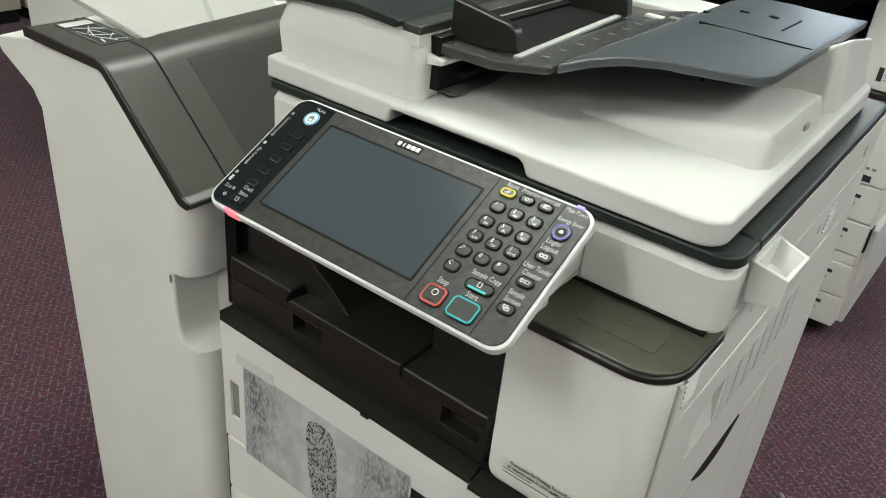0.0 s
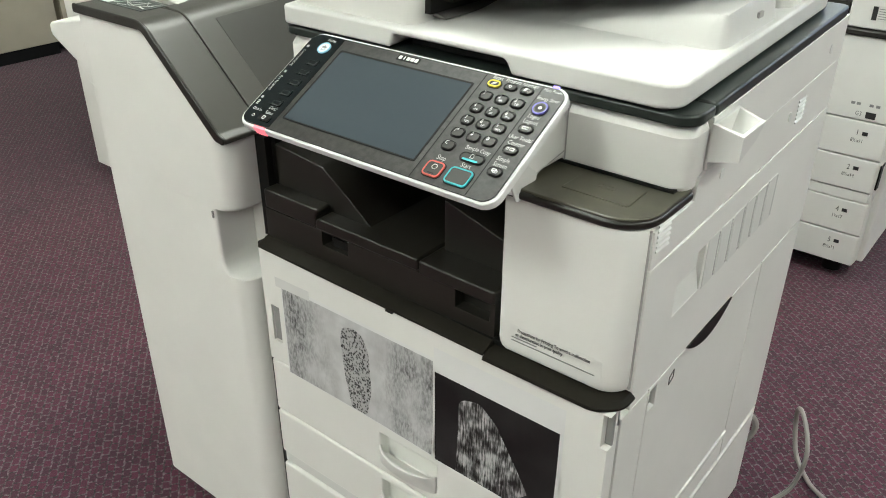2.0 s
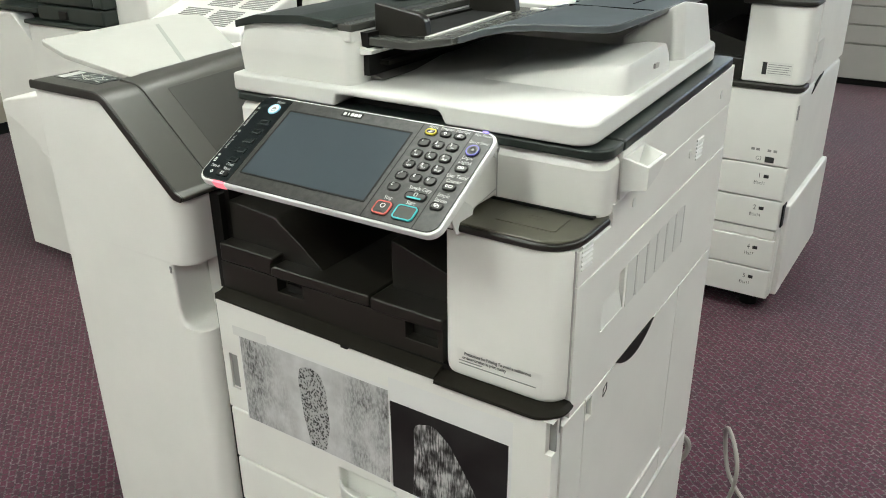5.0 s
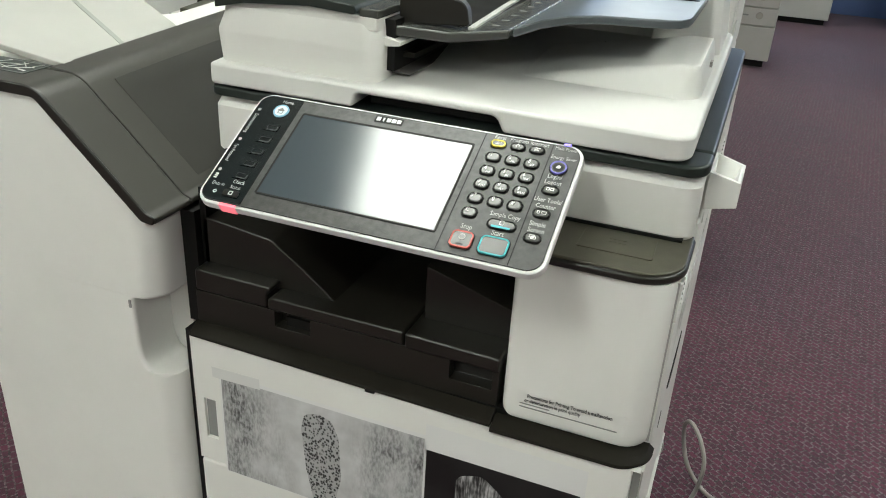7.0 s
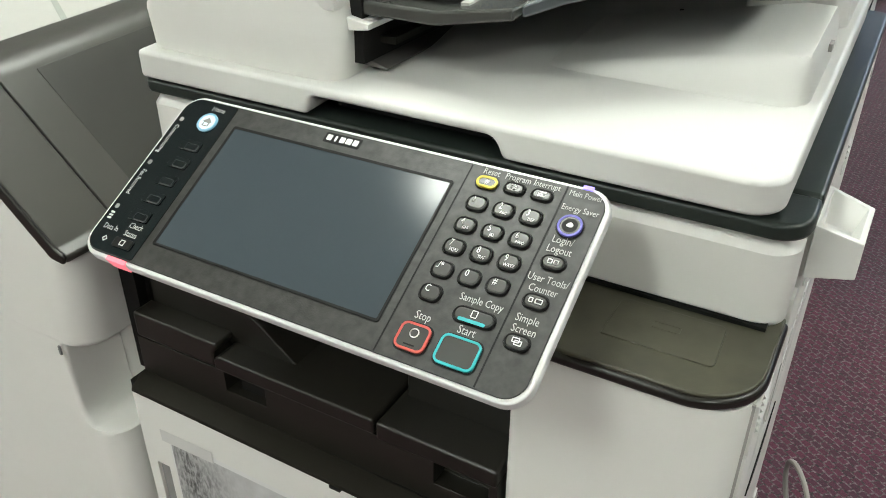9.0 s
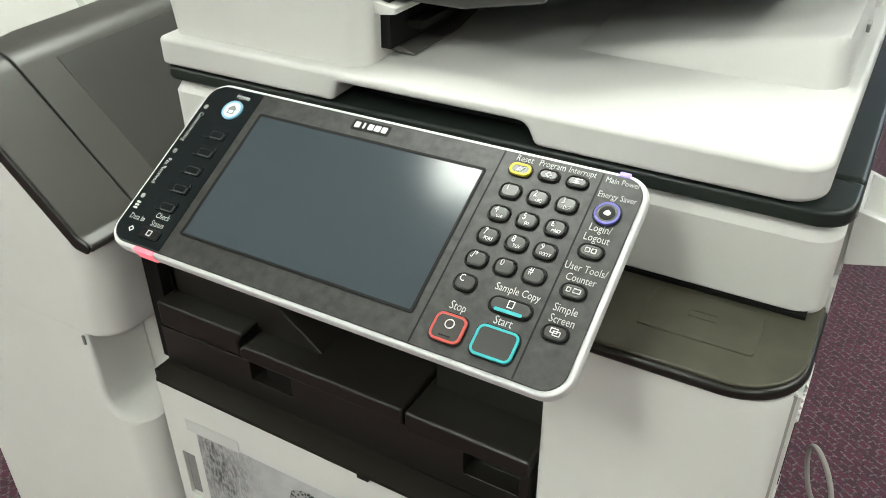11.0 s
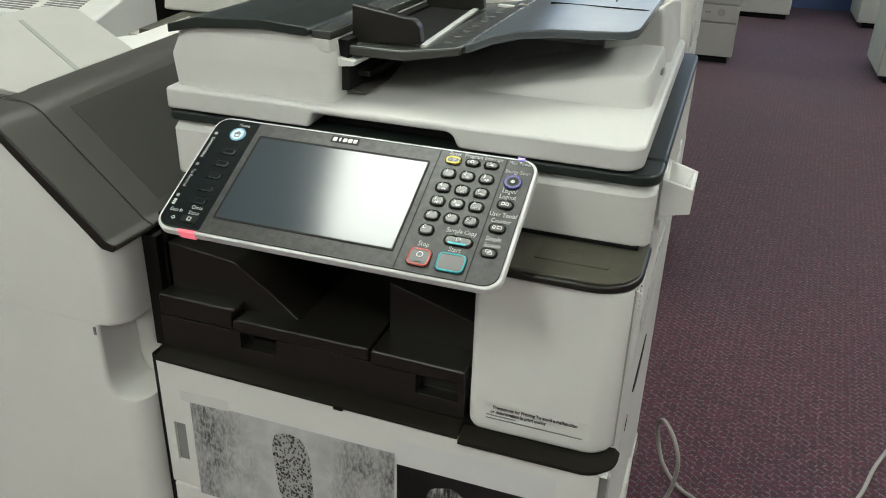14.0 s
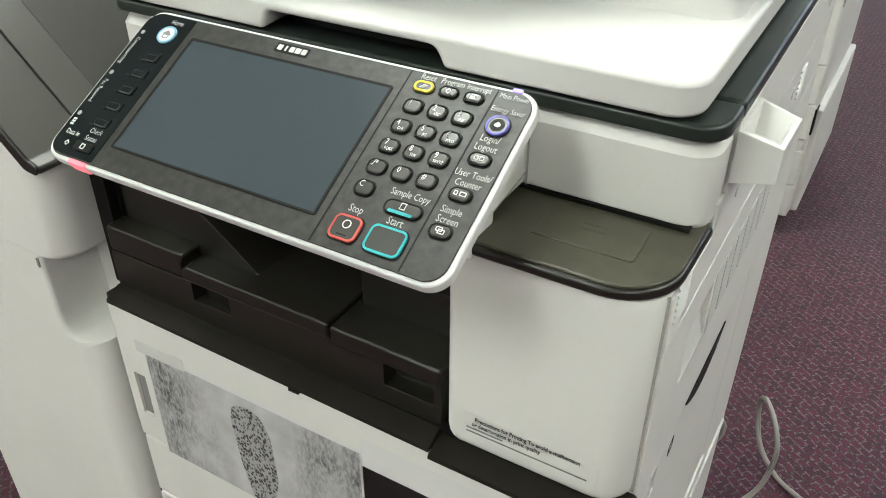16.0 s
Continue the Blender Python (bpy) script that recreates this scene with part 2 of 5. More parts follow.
def thing(name, base, label, category, group=""):
    ob = new(name)
    ob.location = base
    ob.empty_display_size = 0.05
    PLACE[ob] = Vector(base)
    return tagged(ob, label, category, group)


def part(name, bm, material, parent=None, label="", bevel=0.0, seg=2, smooth=True, crease=0.6):
    """Links a bmesh as one mesh object under a thing or a part."""
    if TAPER[0]:
        for v in bm.verts:
            if v.co.y > 0.12:
                v.co.z *= 1 + 0.05 * (v.co.y - 0.12)
    me = bpy.data.meshes.new(name)
    bmesh.ops.recalc_face_normals(bm, faces=bm.faces)
    lo = Vector([min(v.co[i] for v in bm.verts) for i in range(3)])
    hi = Vector([max(v.co[i] for v in bm.verts) for i in range(3)])
    c = (lo + hi) / 2
    if parent is None:
        c.z = lo.z
    bmesh.ops.translate(bm, verts=bm.verts, vec=-c)
    if smooth:
        for f in bm.faces:
            f.smooth = True
        for e in bm.edges:
            if len(e.link_faces) == 2 and e.calc_face_angle(0) > crease:
                e.smooth = False
    bm.to_mesh(me)
    bm.free()
    me.materials.append(material)
    ob = new(name, me)
    PLACE[ob] = c
    ob.location = c
    if parent:
        ob.parent = parent
        ob.matrix_parent_inverse = Matrix.Translation(PLACE[parent]).inverted()
    if bevel:
        mod = ob.modifiers.new("worn_edges", "BEVEL")
        mod.width, mod.segments, mod.limit_method, mod.angle_limit = bevel, seg, "ANGLE", radians(35)
        mod.harden_normals = True
    if label:
        tagged(ob, label)
    return ob


def box(x0, x1, y0, y1, z0, z1, bm=None):
    bm = bm or bmesh.new()
    vs = [bm.verts.new((x, y, z)) for x in (x0, x1) for y in (y0, y1) for z in (z0, z1)]
    for q in ((0, 1, 3, 2), (4, 6, 7, 5), (0, 4, 5, 1), (2, 3, 7, 6), (0, 2, 6, 4), (1, 5, 7, 3)):
        bm.faces.new([vs[i] for i in q])
    return bm


def fillet(pts, n=6):
    """Polygon from (u, v, radius) corners."""
    out = []
    k = len(pts)
    for i, (u, v, r) in enumerate(pts):
        p = Vector((u, v))
        if r <= 0:
            out.append(p)
            continue
        a = Vector(pts[i - 1][:2]) - p
        c = Vector(pts[(i + 1) % k][:2]) - p
        half = a.angle(c) / 2
        d = min(r / math.tan(half), a.length * 0.49, c.length * 0.49)
        r2 = d * math.tan(half)
        s, e = p + a.normalized() * d, p + c.normalized() * d
        mid = p + (a.normalized() + c.normalized()).normalized() * (r2 / math.sin(half))
        a0, a1 = math.atan2(s.y - mid.y, s.x - mid.x), math.atan2(e.y - mid.y, e.x - mid.x)
        while a1 - a0 > math.pi:
            a1 -= 2 * math.pi
        while a1 - a0 < -math.pi:
            a1 += 2 * math.pi
        out += [mid + Vector((math.cos(a0 + (a1 - a0) * j / n), math.sin(a0 + (a1 - a0) * j / n))) * r2 for j in range(n + 1)]
    return out


def prism(pts, axis, a, b, bm=None, n=6):
    """Filleted polygon, extruded along an axis. pts lie in the other two axes, in order x, y, z."""
    bm = bm or bmesh.new()
    poly = fillet(pts, n)

    def at(p, w):
        return {"x": (w, p.x, p.y), "y": (p.x, w, p.y), "z": (p.x, p.y, w)}[axis]
    lo = [bm.verts.new(at(p, a)) for p in poly]
    hi = [bm.verts.new(at(p, b)) for p in poly]
    bm.faces.new(lo)
    bm.faces.new(hi)
    k = len(poly)
    for i in range(k):
        bm.faces.new((lo[i], lo[(i + 1) % k], hi[(i + 1) % k], hi[i]))
    return bm


def pocketed(u0, u1, v0, v1, thick, pockets, put):
    """Plate with rectangular pockets (ua, ub, va, vb, depth). put(u, v, depth) gives the place."""
    bm = bmesh.new()
    us = sorted({u0, u1, *[p[0] for p in pockets], *[p[1] for p in pockets]})
    vs = sorted({v0, v1, *[p[2] for p in pockets], *[p[3] for p in pockets]})

    def depth(i, j):
        if not (0 <= i < len(us) - 1 and 0 <= j < len(vs) - 1):
            return thick
        u, v = (us[i] + us[i + 1]) / 2, (vs[j] + vs[j + 1]) / 2
        for ua, ub, va, vb, d in pockets:
            if ua < u < ub and va < v < vb:
                return d
        return 0.0
    for i in range(len(us) - 1):
        for j in range(len(vs) - 1):
            d = depth(i, j)
            bm.faces.new([bm.verts.new(put(u, v, d)) for u, v in ((us[i], vs[j]), (us[i + 1], vs[j]), (us[i + 1], vs[j + 1]), (us[i], vs[j + 1]))])
    for i in range(len(us)):
        for j in range(len(vs) - 1):
            a, b = depth(i - 1, j), depth(i, j)
            if abs(a - b) > 1e-7:
                bm.faces.new([bm.verts.new(put(us[i], v, d)) for v, d in ((vs[j], a), (vs[j + 1], a), (vs[j + 1], b), (vs[j], b))])
    for j in range(len(vs)):
        for i in range(len(us) - 1):
            a, b = depth(i, j - 1), depth(i, j)
            if abs(a - b) > 1e-7:
                bm.faces.new([bm.verts.new(put(u, vs[j], d)) for u, d in ((us[i], a), (us[i + 1], a), (us[i + 1], b), (us[i], b))])
    bm.faces.new([bm.verts.new(put(u, v, thick)) for u, v in ((u0, v0), (u0, v1), (u1, v1), (u1, v0))])
    bmesh.ops.remove_doubles(bm, verts=bm.verts, dist=1e-5)
    return bm


def loft(outlines, heights, n=6):
    """Closed solid through filleted outlines at rising heights."""
    bm = bmesh.new()
    loops = [[bm.verts.new((p.x, p.y, z)) for p in fillet(o, n)] for o, z in zip(outlines, heights)]
    k = len(loops[0])
    for s0, s1 in zip(loops, loops[1:]):
        for i in range(k):
            bm.faces.new((s0[i], s0[(i + 1) % k], s1[(i + 1) % k], s1[i]))
    bm.faces.new(loops[0])
    bm.faces.new(loops[-1])
    return bm


def moved(bm, m):
    bmesh.ops.transform(bm, matrix=m, verts=bm.verts)
    return bm


def letters(word, size, m):
    bm = bmesh.new()
    bm.from_mesh(LETTERS[word])
    return moved(bm, m @ Matrix.Diagonal((size * 0.76, size, size, 1)))


def tube(pts, r, n=8, closed_ends=True):
    """Round tube through points, smoothed by Catmull-Rom."""
    P = [Vector(p) for p in pts]
    path = []
    for i in range(len(P) - 1):
        p0, p1, p2, p3 = P[max(i - 1, 0)], P[i], P[i + 1], P[min(i + 2, len(P) - 1)]
        for j in range(8):
            t = j / 8
            path.append(0.5 * ((2 * p1) + (p2 - p0) * t + (2 * p0 - 5 * p1 + 4 * p2 - p3) * t * t + (3 * p1 - p0 - 3 * p2 + p3) * t ** 3))
    path.append(P[-1])
    bm = bmesh.new()
    rings = []
    side = Vector((0.3, 0.9, 0.2)).normalized()
    for i, p in enumerate(path):
        d = (path[min(i + 1, len(path) - 1)] - path[max(i - 1, 0)]).normalized()
        side = (side - d * side.dot(d)).normalized()
        up = d.cross(side)
        rings.append([bm.verts.new(p + r * (math.cos(a) * side + math.sin(a) * up)) for a in [2 * math.pi * k / n for k in range(n)]])
    for a, b in zip(rings, rings[1:]):
        for k in range(n):
            bm.faces.new((a[k], a[(k + 1) % n], b[(k + 1) % n], b[k]))
    bm.faces.new(rings[0])
    bm.faces.new(rings[-1])
    return bm


def rr(cx, cy, w, h, r):
    return [(cx - w / 2, cy - h / 2, r), (cx + w / 2, cy - h / 2, r), (cx + w / 2, cy + h / 2, r), (cx - w / 2, cy + h / 2, r)]


def ring(outer, inner, z0, z1, m=None, n=6):
    """Flat ring between two filleted outlines with the same number of corners."""
    bm = bmesh.new()
    A, B = fillet(outer, n), fillet(inner, n)
    k = len(A)
    loops = [[bm.verts.new((p.x, p.y, z)) for p in L] for L, z in ((A, z0), (A, z1), (B, z1), (B, z0))]
    for q in range(4):
        s, t = loops[q], loops[(q + 1) % 4]
        for i in range(k):
            bm.faces.new((s[i], s[(i + 1) % k], t[(i + 1) % k], t[i]))
    return moved(bm, m) if m else bm


# ---- the room ----
X0, X1, Y0, Y1 = -4.75, 6.4, -5.9, 7.85
floor = part("floor", box(X0, X1, Y0, Y1, -0.06, 0.0), CARPET)
tagged(floor, "purple and grey woven office carpet", "floor", kind="structure")
for nm, args, mt in (("wall_south", (X0, X1, Y0 - 0.12, Y0, -0.06, CEILING + 0.1), WALLP), ("wall_west", (X0 - 0.12, X0, Y0 - 0.12, Y1 + 0.12, -0.06, CEILING + 0.1), WALLP),
                     ("wall_east", (X1, X1 + 0.12, Y0 - 0.12, Y1 + 0.12, -0.06, CEILING + 0.1), WALLP)):
    tagged(part(nm, box(*args), mt), "plain off-white painted office wall", "wall", kind="structure")
WIN = (-2.0, 3.6, 0.95, 2.62)
bmn = bmesh.new()
for a in ((X0, WIN[0], -0.06, CEILING + 0.1), (WIN[1], X1, -0.06, CEILING + 0.1), (WIN[0], WIN[1], -0.06, WIN[2]), (WIN[0], WIN[1], WIN[3], CEILING + 0.1)):
    box(a[0], a[1], Y1, Y1 + 0.12, a[2], a[3], bmn)
tagged(part("wall_north", bmn, BLUEW), "blue painted office wall with a wide window", "wall", kind="structure")
win = thing("window_1", (0.8, Y1 + 0.06, WIN[2]), "wide window with bluish daylight behind it", "window")
tagged(win, kind="structure")
bmw = bmesh.new()
for k in range(5):
    x = WIN[0] + (WIN[1] - WIN[0]) * k / 4
    box(max(WIN[0], x - 0.03), min(WIN[1], x + 0.03), Y1 + 0.02, Y1 + 0.08, WIN[2], WIN[3], bmw)
part("window_frame", bmw, WALLP, win)
tagged(part("backdrop", box(WIN[0] - 0.2, WIN[1] + 0.2, Y1 + 0.3, Y1 + 0.32, WIN[2] - 0.2, WIN[3] + 0.2), SKYM), "pale blue daylight outside the window", "sky", kind="structure")
tagged(part("ceiling", box(X0, X1, Y0, Y1, CEILING, CEILING + 0.1), CEILM), "white mineral tile office ceiling", "ceiling", kind="structure")


def troffer():
    t = thing("ceiling_light", (-0.87, 0.6, CEILING - 0.04), "recessed fluorescent ceiling light with a pale diffuser", "ceiling light", "ceiling lights")
    part("frame", ring(rr(-0.87, 0.6, 0.62, 1.22, 0), rr(-0.87, 0.6, 0.585, 1.185, 0), CEILING - 0.03, CEILING - 0.004), WHITE2, t)
    part("diffuser", box(-1.16, -0.58, 0.01, 1.19, CEILING - 0.022, CEILING - 0.006), LAMPM, t)
    return t


lamp = troffer()
# further lights, unseen, added where the brightness needed balancing
for i, j in ((-1, -1), (0, -1), (1, -1), (1, 0), (1, 1), (0, 2), (1, 2), (-1, -2), (0, -2)):
    copy_thing(lamp, pose(-0.87 + 2.44 * i, 0.6 + 2.44 * j, CEILING - 0.04))


# ---- the photocopier ----
def copier_body(c):
    """Cabinet, side panels, front door and drawers."""
    part("cabinet_frame", box(-0.581, -0.012, 0.022, 0.615, 0.05, 0.652), GREYGAP, c, "grey inner frame showing in the gaps")
    part("rear_housing", box(-0.583, -0.012, 0.44, 0.62, 0.652, 0.94), WHITE, c, bevel=0.004)
    # output bay, open to the front
    bay = bmesh.new()
    box(-0.583, -0.16, 0.02, 0.44, 0.652, 0.664, bay)
    box(-0.585, -0.576, 0.045, 0.44, 0.664, 0.845, bay)
    box(-0.576, -0.16, 0.425, 0.44, 0.664, 0.868, bay)
    box(-0.585, -0.012, 0.104, 0.44, 0.868, 0.876, bay)
    part("output_bay", bay, BLACK, c, "black inner lining of the output bay")
    part("right_core", box(-0.158, -0.012, 0.06, 0.44, 0.652, 0.850), GREYGAP, c)
    # door and drawers of the front
    door = pocketed(-0.583, -0.002, 0.458, 0.655, 0.022, [(-0.569, -0.551, 0.497, 0.562, 0.004), (-0.011, -0.002, 0.598, 0.646, 0.014)], lambda u, v, d: (u, d, v))
    for v in door.verts:
        if v.co.z > 0.65:
            v.co.z -= 0.016 * (v.co.x + 0.583)
    d = part("front_door", door, WHITE, c, bevel=0.005, seg=3)
    part("indicator_window", box(-0.567, -0.553, 0.0025, 0.006, 0.50, 0.56), GREYINK, d, "grey indicator window")
    # grey block darkens the grip pocket as its shade would
    part("grip_shade", box(-0.0107, -0.0022, 0.0105, 0.0138, 0.5985, 0.6455), GREYINK, d)
    HX, HW = -0.2995, 0.105
    for z0, z1, hz in ((0.3545, 0.455, 0.408), (0.262, 0.3515, 0.318), (0.06, 0.236, 0.2)):
        dr = part("drawer", pocketed(-0.583, -0.002, z0, z1, 0.022, [(HX - 0.5 * HW, HX + 0.5 * HW, hz - 0.028, hz + 0.020, 0.016)], lambda u, v, dd: (u, dd, v)), WHITE, c, bevel=0.004, seg=2)
        # crescent lip that stands proud of the drawer, hollow inside
        g = bmesh.new()
        rows = []
        for k in range(17):
            u = -1 + 2 * k / 16
            x, yo, z = HX + 0.5 * HW * u, -0.003 - 0.019 * (1 - u * u) ** 0.7, hz
            rows.append([g.verts.new(p) for p in ((x, 0.012, z - 0.034), (x, 0.4 * yo - 0.001, z - 0.032), (x, yo + 0.002, z - 0.014), (x, yo, z), (x, yo + 0.005, z), (x, 0.4 * yo + 0.006, z - 0.020), (x, 0.012, z - 0.024))])
        for p, q in zip(rows, rows[1:]):
            for k in range(7):
                g.faces.new((p[k], q[k], q[(k + 1) % 7], p[(k + 1) % 7]))
        g.faces.new(rows[0])
        g.faces.new(rows[-1])
        bmesh.ops.recalc_face_normals(g, faces=g.faces)
        part("handle", g, WHITE2, dr, bevel=0.0015, seg=2)
    part("drawer_rail", box(-0.581, -0.004, 0.004, 0.022, 0.2385, 0.2595), WHITE2, c, bevel=0.002)
    # right side: panels with real gaps
    def sidebox(nm, y0, y1, z0, z1, pk=(), lab=""):
        return part(nm, pocketed(y0, y1, z0, z1, 0.012, list(pk), lambda u, v, dd: (-dd, u, v)), WHITE, c, lab, bevel=0.0012)
    up = part("side_panel", prism([(0.042, 0.8123, 0), (0.62, 0.8123, 0), (0.62, 0.883, 0), (0.139, 0.883, 0), (0.135, 0.8565, 0), (0.042, 0.8565, 0)], "x", -0.012, 0.0), WHITE, c, bevel=0.0012)
    part("side_panel", box(-0.012, 0.0, 0.154, 0.622, 0.8835, 0.944), WHITE, c, bevel=0.0012)
    mid = sidebox("side_panel", 0.042, 0.622, 0.6300, 0.8113, [(0.125, 0.197, 0.714, 0.774, 0.0075)])
    part("grip_slope", prism([(-0.0070, 0.7145, 0), (-0.0004, 0.7145, 0), (-0.0070, 0.744, 0)], "y", 0.1265, 0.1955), WHITE2, mid)
    low = sidebox("side_door", 0.093, 0.452, 0.258, 0.6285, [(0.096, 0.114, 0.592, 0.623, 0.008)], "large lower side door")
    sidebox("side_panel", 0.0245, 0.091, 0.06, 0.6285)
    sidebox("side_panel", 0.4545, 0.62, 0.258, 0.6285)
    sidebox("side_panel", 0.093, 0.62, 0.06, 0.255)
    part("side_rail", box(-0.004, 0.003, 0.095, 0.60, 0.248, 0.256), WHITE2, c)
    part("side_rail", box(-0.004, 0.003, 0.20, 0.45, 0.305, 0.315), WHITE2, low)
    part("latch_plate", box(-0.0085, -0.006, 0.103, 0.113, 0.593, 0.622), GREYINK, low)
    part("latch_slot", box(-0.006, -0.004, 0.0975, 0.1025, 0.600, 0.615), BLACK, low)
    # black slab, slightly proud, gives the dark inside of a curved opening
    cres = bmesh.new()
    arc = [(0.193 + 0.144 * k / 14, 0.629 - 0.023 * (1 - abs(2 * k / 14 - 1.0) ** 2.0) * (1.0)) for k in range(15)]
    vs = [cres.verts.new((0.0012, y, z)) for y, z in arc] + [cres.verts.new((0.0012, 0.337, 0.6300)), cres.verts.new((0.0012, 0.193, 0.6300))]
    f = cres.faces.new(vs)
    ex = bmesh.ops.extrude_face_region(cres, geom=[f])
    bmesh.ops.translate(cres, verts=[q for q in ex["geom"] if isinstance(q, bmesh.types.BMVert)], vec=(-0.01, 0, 0))
    part("grip_opening_shade", cres, BLACK, low, "black crescent slab painting the shade of a finger opening", smooth=False)
    icon = ring([(0.150, 0.598, 0.001), (0.163, 0.604, 0.001), (0.163, 0.617, 0.001), (0.150, 0.611, 0.001)], [(0.1512, 0.600, 0.001), (0.1618, 0.605, 0.001), (0.1618, 0.6155, 0.001), (0.1512, 0.610, 0.001)], 0, 0.0006,
                Matrix(((0, 0, 1, 0.0002), (1, 0, 0, 0), (0, 1, 0, 0), (0, 0, 0, 1))))
    part("printed_icon", icon, DARKINK, low)
    # louvres
    for y0, z0, nn in ((0.048, 0.830, 6), (0.458, 0.836, 6)):
        for k in range(nn):
            z = z0 + 0.0058 * k
            lv = bmesh.new()
            w = [lv.verts.new(p) for p in ((0.0, y0, z), (0.0, y0 + 0.03, z - 0.001), (0.0018, y0 + 0.03, z + 0.001), (0.0018, y0, z + 0.002), (0.0, y0, z + 0.0042), (0.0, y0 + 0.03, z + 0.0032))]
            for q in ((0, 1, 2, 3), (3, 2, 5, 4), (0, 3, 4), (1, 5, 2)):
                lv.faces.new([w[i] for i in q])
            part("louvre", lv, WHITE2, up, smooth=False)
    for k in range(6):
        yk = 0.238 + 0.039 * k
        part("grille_rib", box(0.0, 0.0009, yk - 0.034, yk - 0.0028, 0.711, 0.777), WHITE2, mid, bevel=0.0008)
        for j in range(13):
            part("grille_hole", box(-0.002, 0.0006, yk - 0.0021, yk + 0.0021, 0.7135 + 0.0048 * j, 0.7158 + 0.0048 * j), GREYINK, mid, smooth=False)
    for y, z in ((0.205, 0.862), (0.429, 0.856), (0.561, 0.911)):
        part("screw_cap", moved(prism(rr(0, 0, 0.011, 0.013, 0.0055), "z", 0, 0.0012), Matrix(((0, 0, 1, 0), (1, 0, 0, y), (0, 1, 0, z), (0, 0, 0, 1)))), PAPERLAB, up)
    # feet
    for x in (-0.53, -0.06):
        for y in (0.08, 0.55):
            part("foot", moved(prism(rr(0, 0, 0.06, 0.06, 0.029), "z", 0, 0.055), Matrix.Translation((x, y, 0))), BLACK, c)


def output_area(c):
    """Dark ledge, drawers and wedges of the bay, right cover and its shelf."""
    left = [[(-0.583, -0.002, 0.003), (-0.174, -0.002, 0), (-0.174, 0.06, 0), (-0.583, 0.06, 0)], [(-0.583, -0.001, 0.003), (-0.174, -0.001, 0), (-0.174, 0.06, 0), (-0.583, 0.06, 0)], [(-0.583, 0.0150, 0.003), (-0.174, 0.0150, 0), (-0.174, 0.06, 0), (-0.583, 0.06, 0)]]
    lb = loft(left, (0.657, 0.6605, 0.6680))
    for v in lb.verts:
        v.co.z -= 0.016 * (v.co.x + 0.583)
    part("ledge", lb, LEDGEM, c, bevel=0.0012)
    right = [[(-0.1725, y0, 0.0), (-0.020, y0, 0.03), (x1, 0.018, 0.03), (x1, 0.0415, 0.0), (-0.1725, 0.0415, 0.0)] for y0, x1 in ((-0.006, 0.004), (-0.005, 0.005), (0.009, -0.001))]
    part("ledge", loft(right, (0.6475, 0.6515, 0.6565), n=9), LEDGEM, c, bevel=0.0012)
    part("ledge_clip", box(-0.330, -0.318, -0.003, 0.002, 0.650, 0.6535), BLACK, c)
    fr = pocketed(-0.583, -0.174, 0.6600, 0.7125, 0.05, [(-0.467, -0.417, 0.6895, 0.7115, 0.018), (-0.234, -0.182, 0.684, 0.709, 0.018)], lambda u, v, dd: (u, 0.021 + dd, v))
    b = part("bin_front", fr, DARK, c, bevel=0.0025)
    part("bin_grip", box(-0.455, -0.4172, 0.0300, 0.039, 0.6900, 0.7020), BLACK, b)
    part("bin_step", prism([(-0.583, 0.7130, 0), (-0.4775, 0.7130, 0), (-0.4775, 0.731, 0.003), (-0.470, 0.7425, 0.003), (-0.583, 0.7430, 0.004)], "y", 0.021, 0.42), DARK, c, bevel=0.003)
    part("bin_lip", prism([(-0.4755, 0.7140, 0), (-0.2925, 0.7140, 0), (-0.2925, 0.7315, 0), (-0.468, 0.7315, 0.004), (-0.4755, 0.727, 0)], "y", 0.018, 0.42), DARK, c, bevel=0.003)
    part("bin_lip", prism([(-0.2905, 0.7105, 0), (-0.174, 0.7105, 0), (-0.174, 0.7285, 0), (-0.2905, 0.7305, 0)], "y", 0.018, 0.42), DARK, c, bevel=0.003)
    w = [(-0.583, 0.742, 0), (-0.583, 0.806, 0.006), (-0.484, 0.795, 0.02), (-0.438, 0.764, 0.12), (-0.391, 0.7270, 0), (-0.47, 0.7270, 0)]
    part("wedge", prism(w, "y", 0.045, 0.42, n=8), DARK, c, bevel=0.002)
    part("wedge", prism([(-0.284, 0.7275, 0), (-0.174, 0.7275, 0), (-0.174, 0.767, 0), (-0.284, 0.800, 0)], "y", 0.062, 0.41), DARK, c, bevel=0.0015)
    rows = ((0.6570, 0.010), (0.6580, 0.0062), (0.6610, 0.0030), (0.6655, 0.0010), (0.6720, 0.0), (0.8560, 0.0), (0.8600, 0.0025))
    outl = [[(-0.168 + d, 0.018 + 0.3 * d, 0.008), (-0.003 - 0.4 * d, 0.018 + 0.3 * d, 0.030), (-0.003 - 0.4 * d, 0.10, 0), (-0.168 + d, 0.10, 0)] for z, d in rows]
    cov = part("right_cover", loft(outl, [z for z, d in rows], n=9), WHITE, c, "white front cover with a small printed notice")
    part("cover_seam", box(-0.006, -0.0026, 0.0392, 0.0414, 0.660, 0.8585), GREYGAP, c, smooth=False)
    # black blocks fill the gap in place of its deep shade
    part("gap_shade", box(-0.5985, -0.5845, 0.012, 0.50, 0.052, 0.655), BLACK, c, "black block standing in for the shade between the machines")
    part("gap_shade", box(-0.6065, -0.5855, 0.034, 0.45, 0.656, 0.815), BLACK, c)
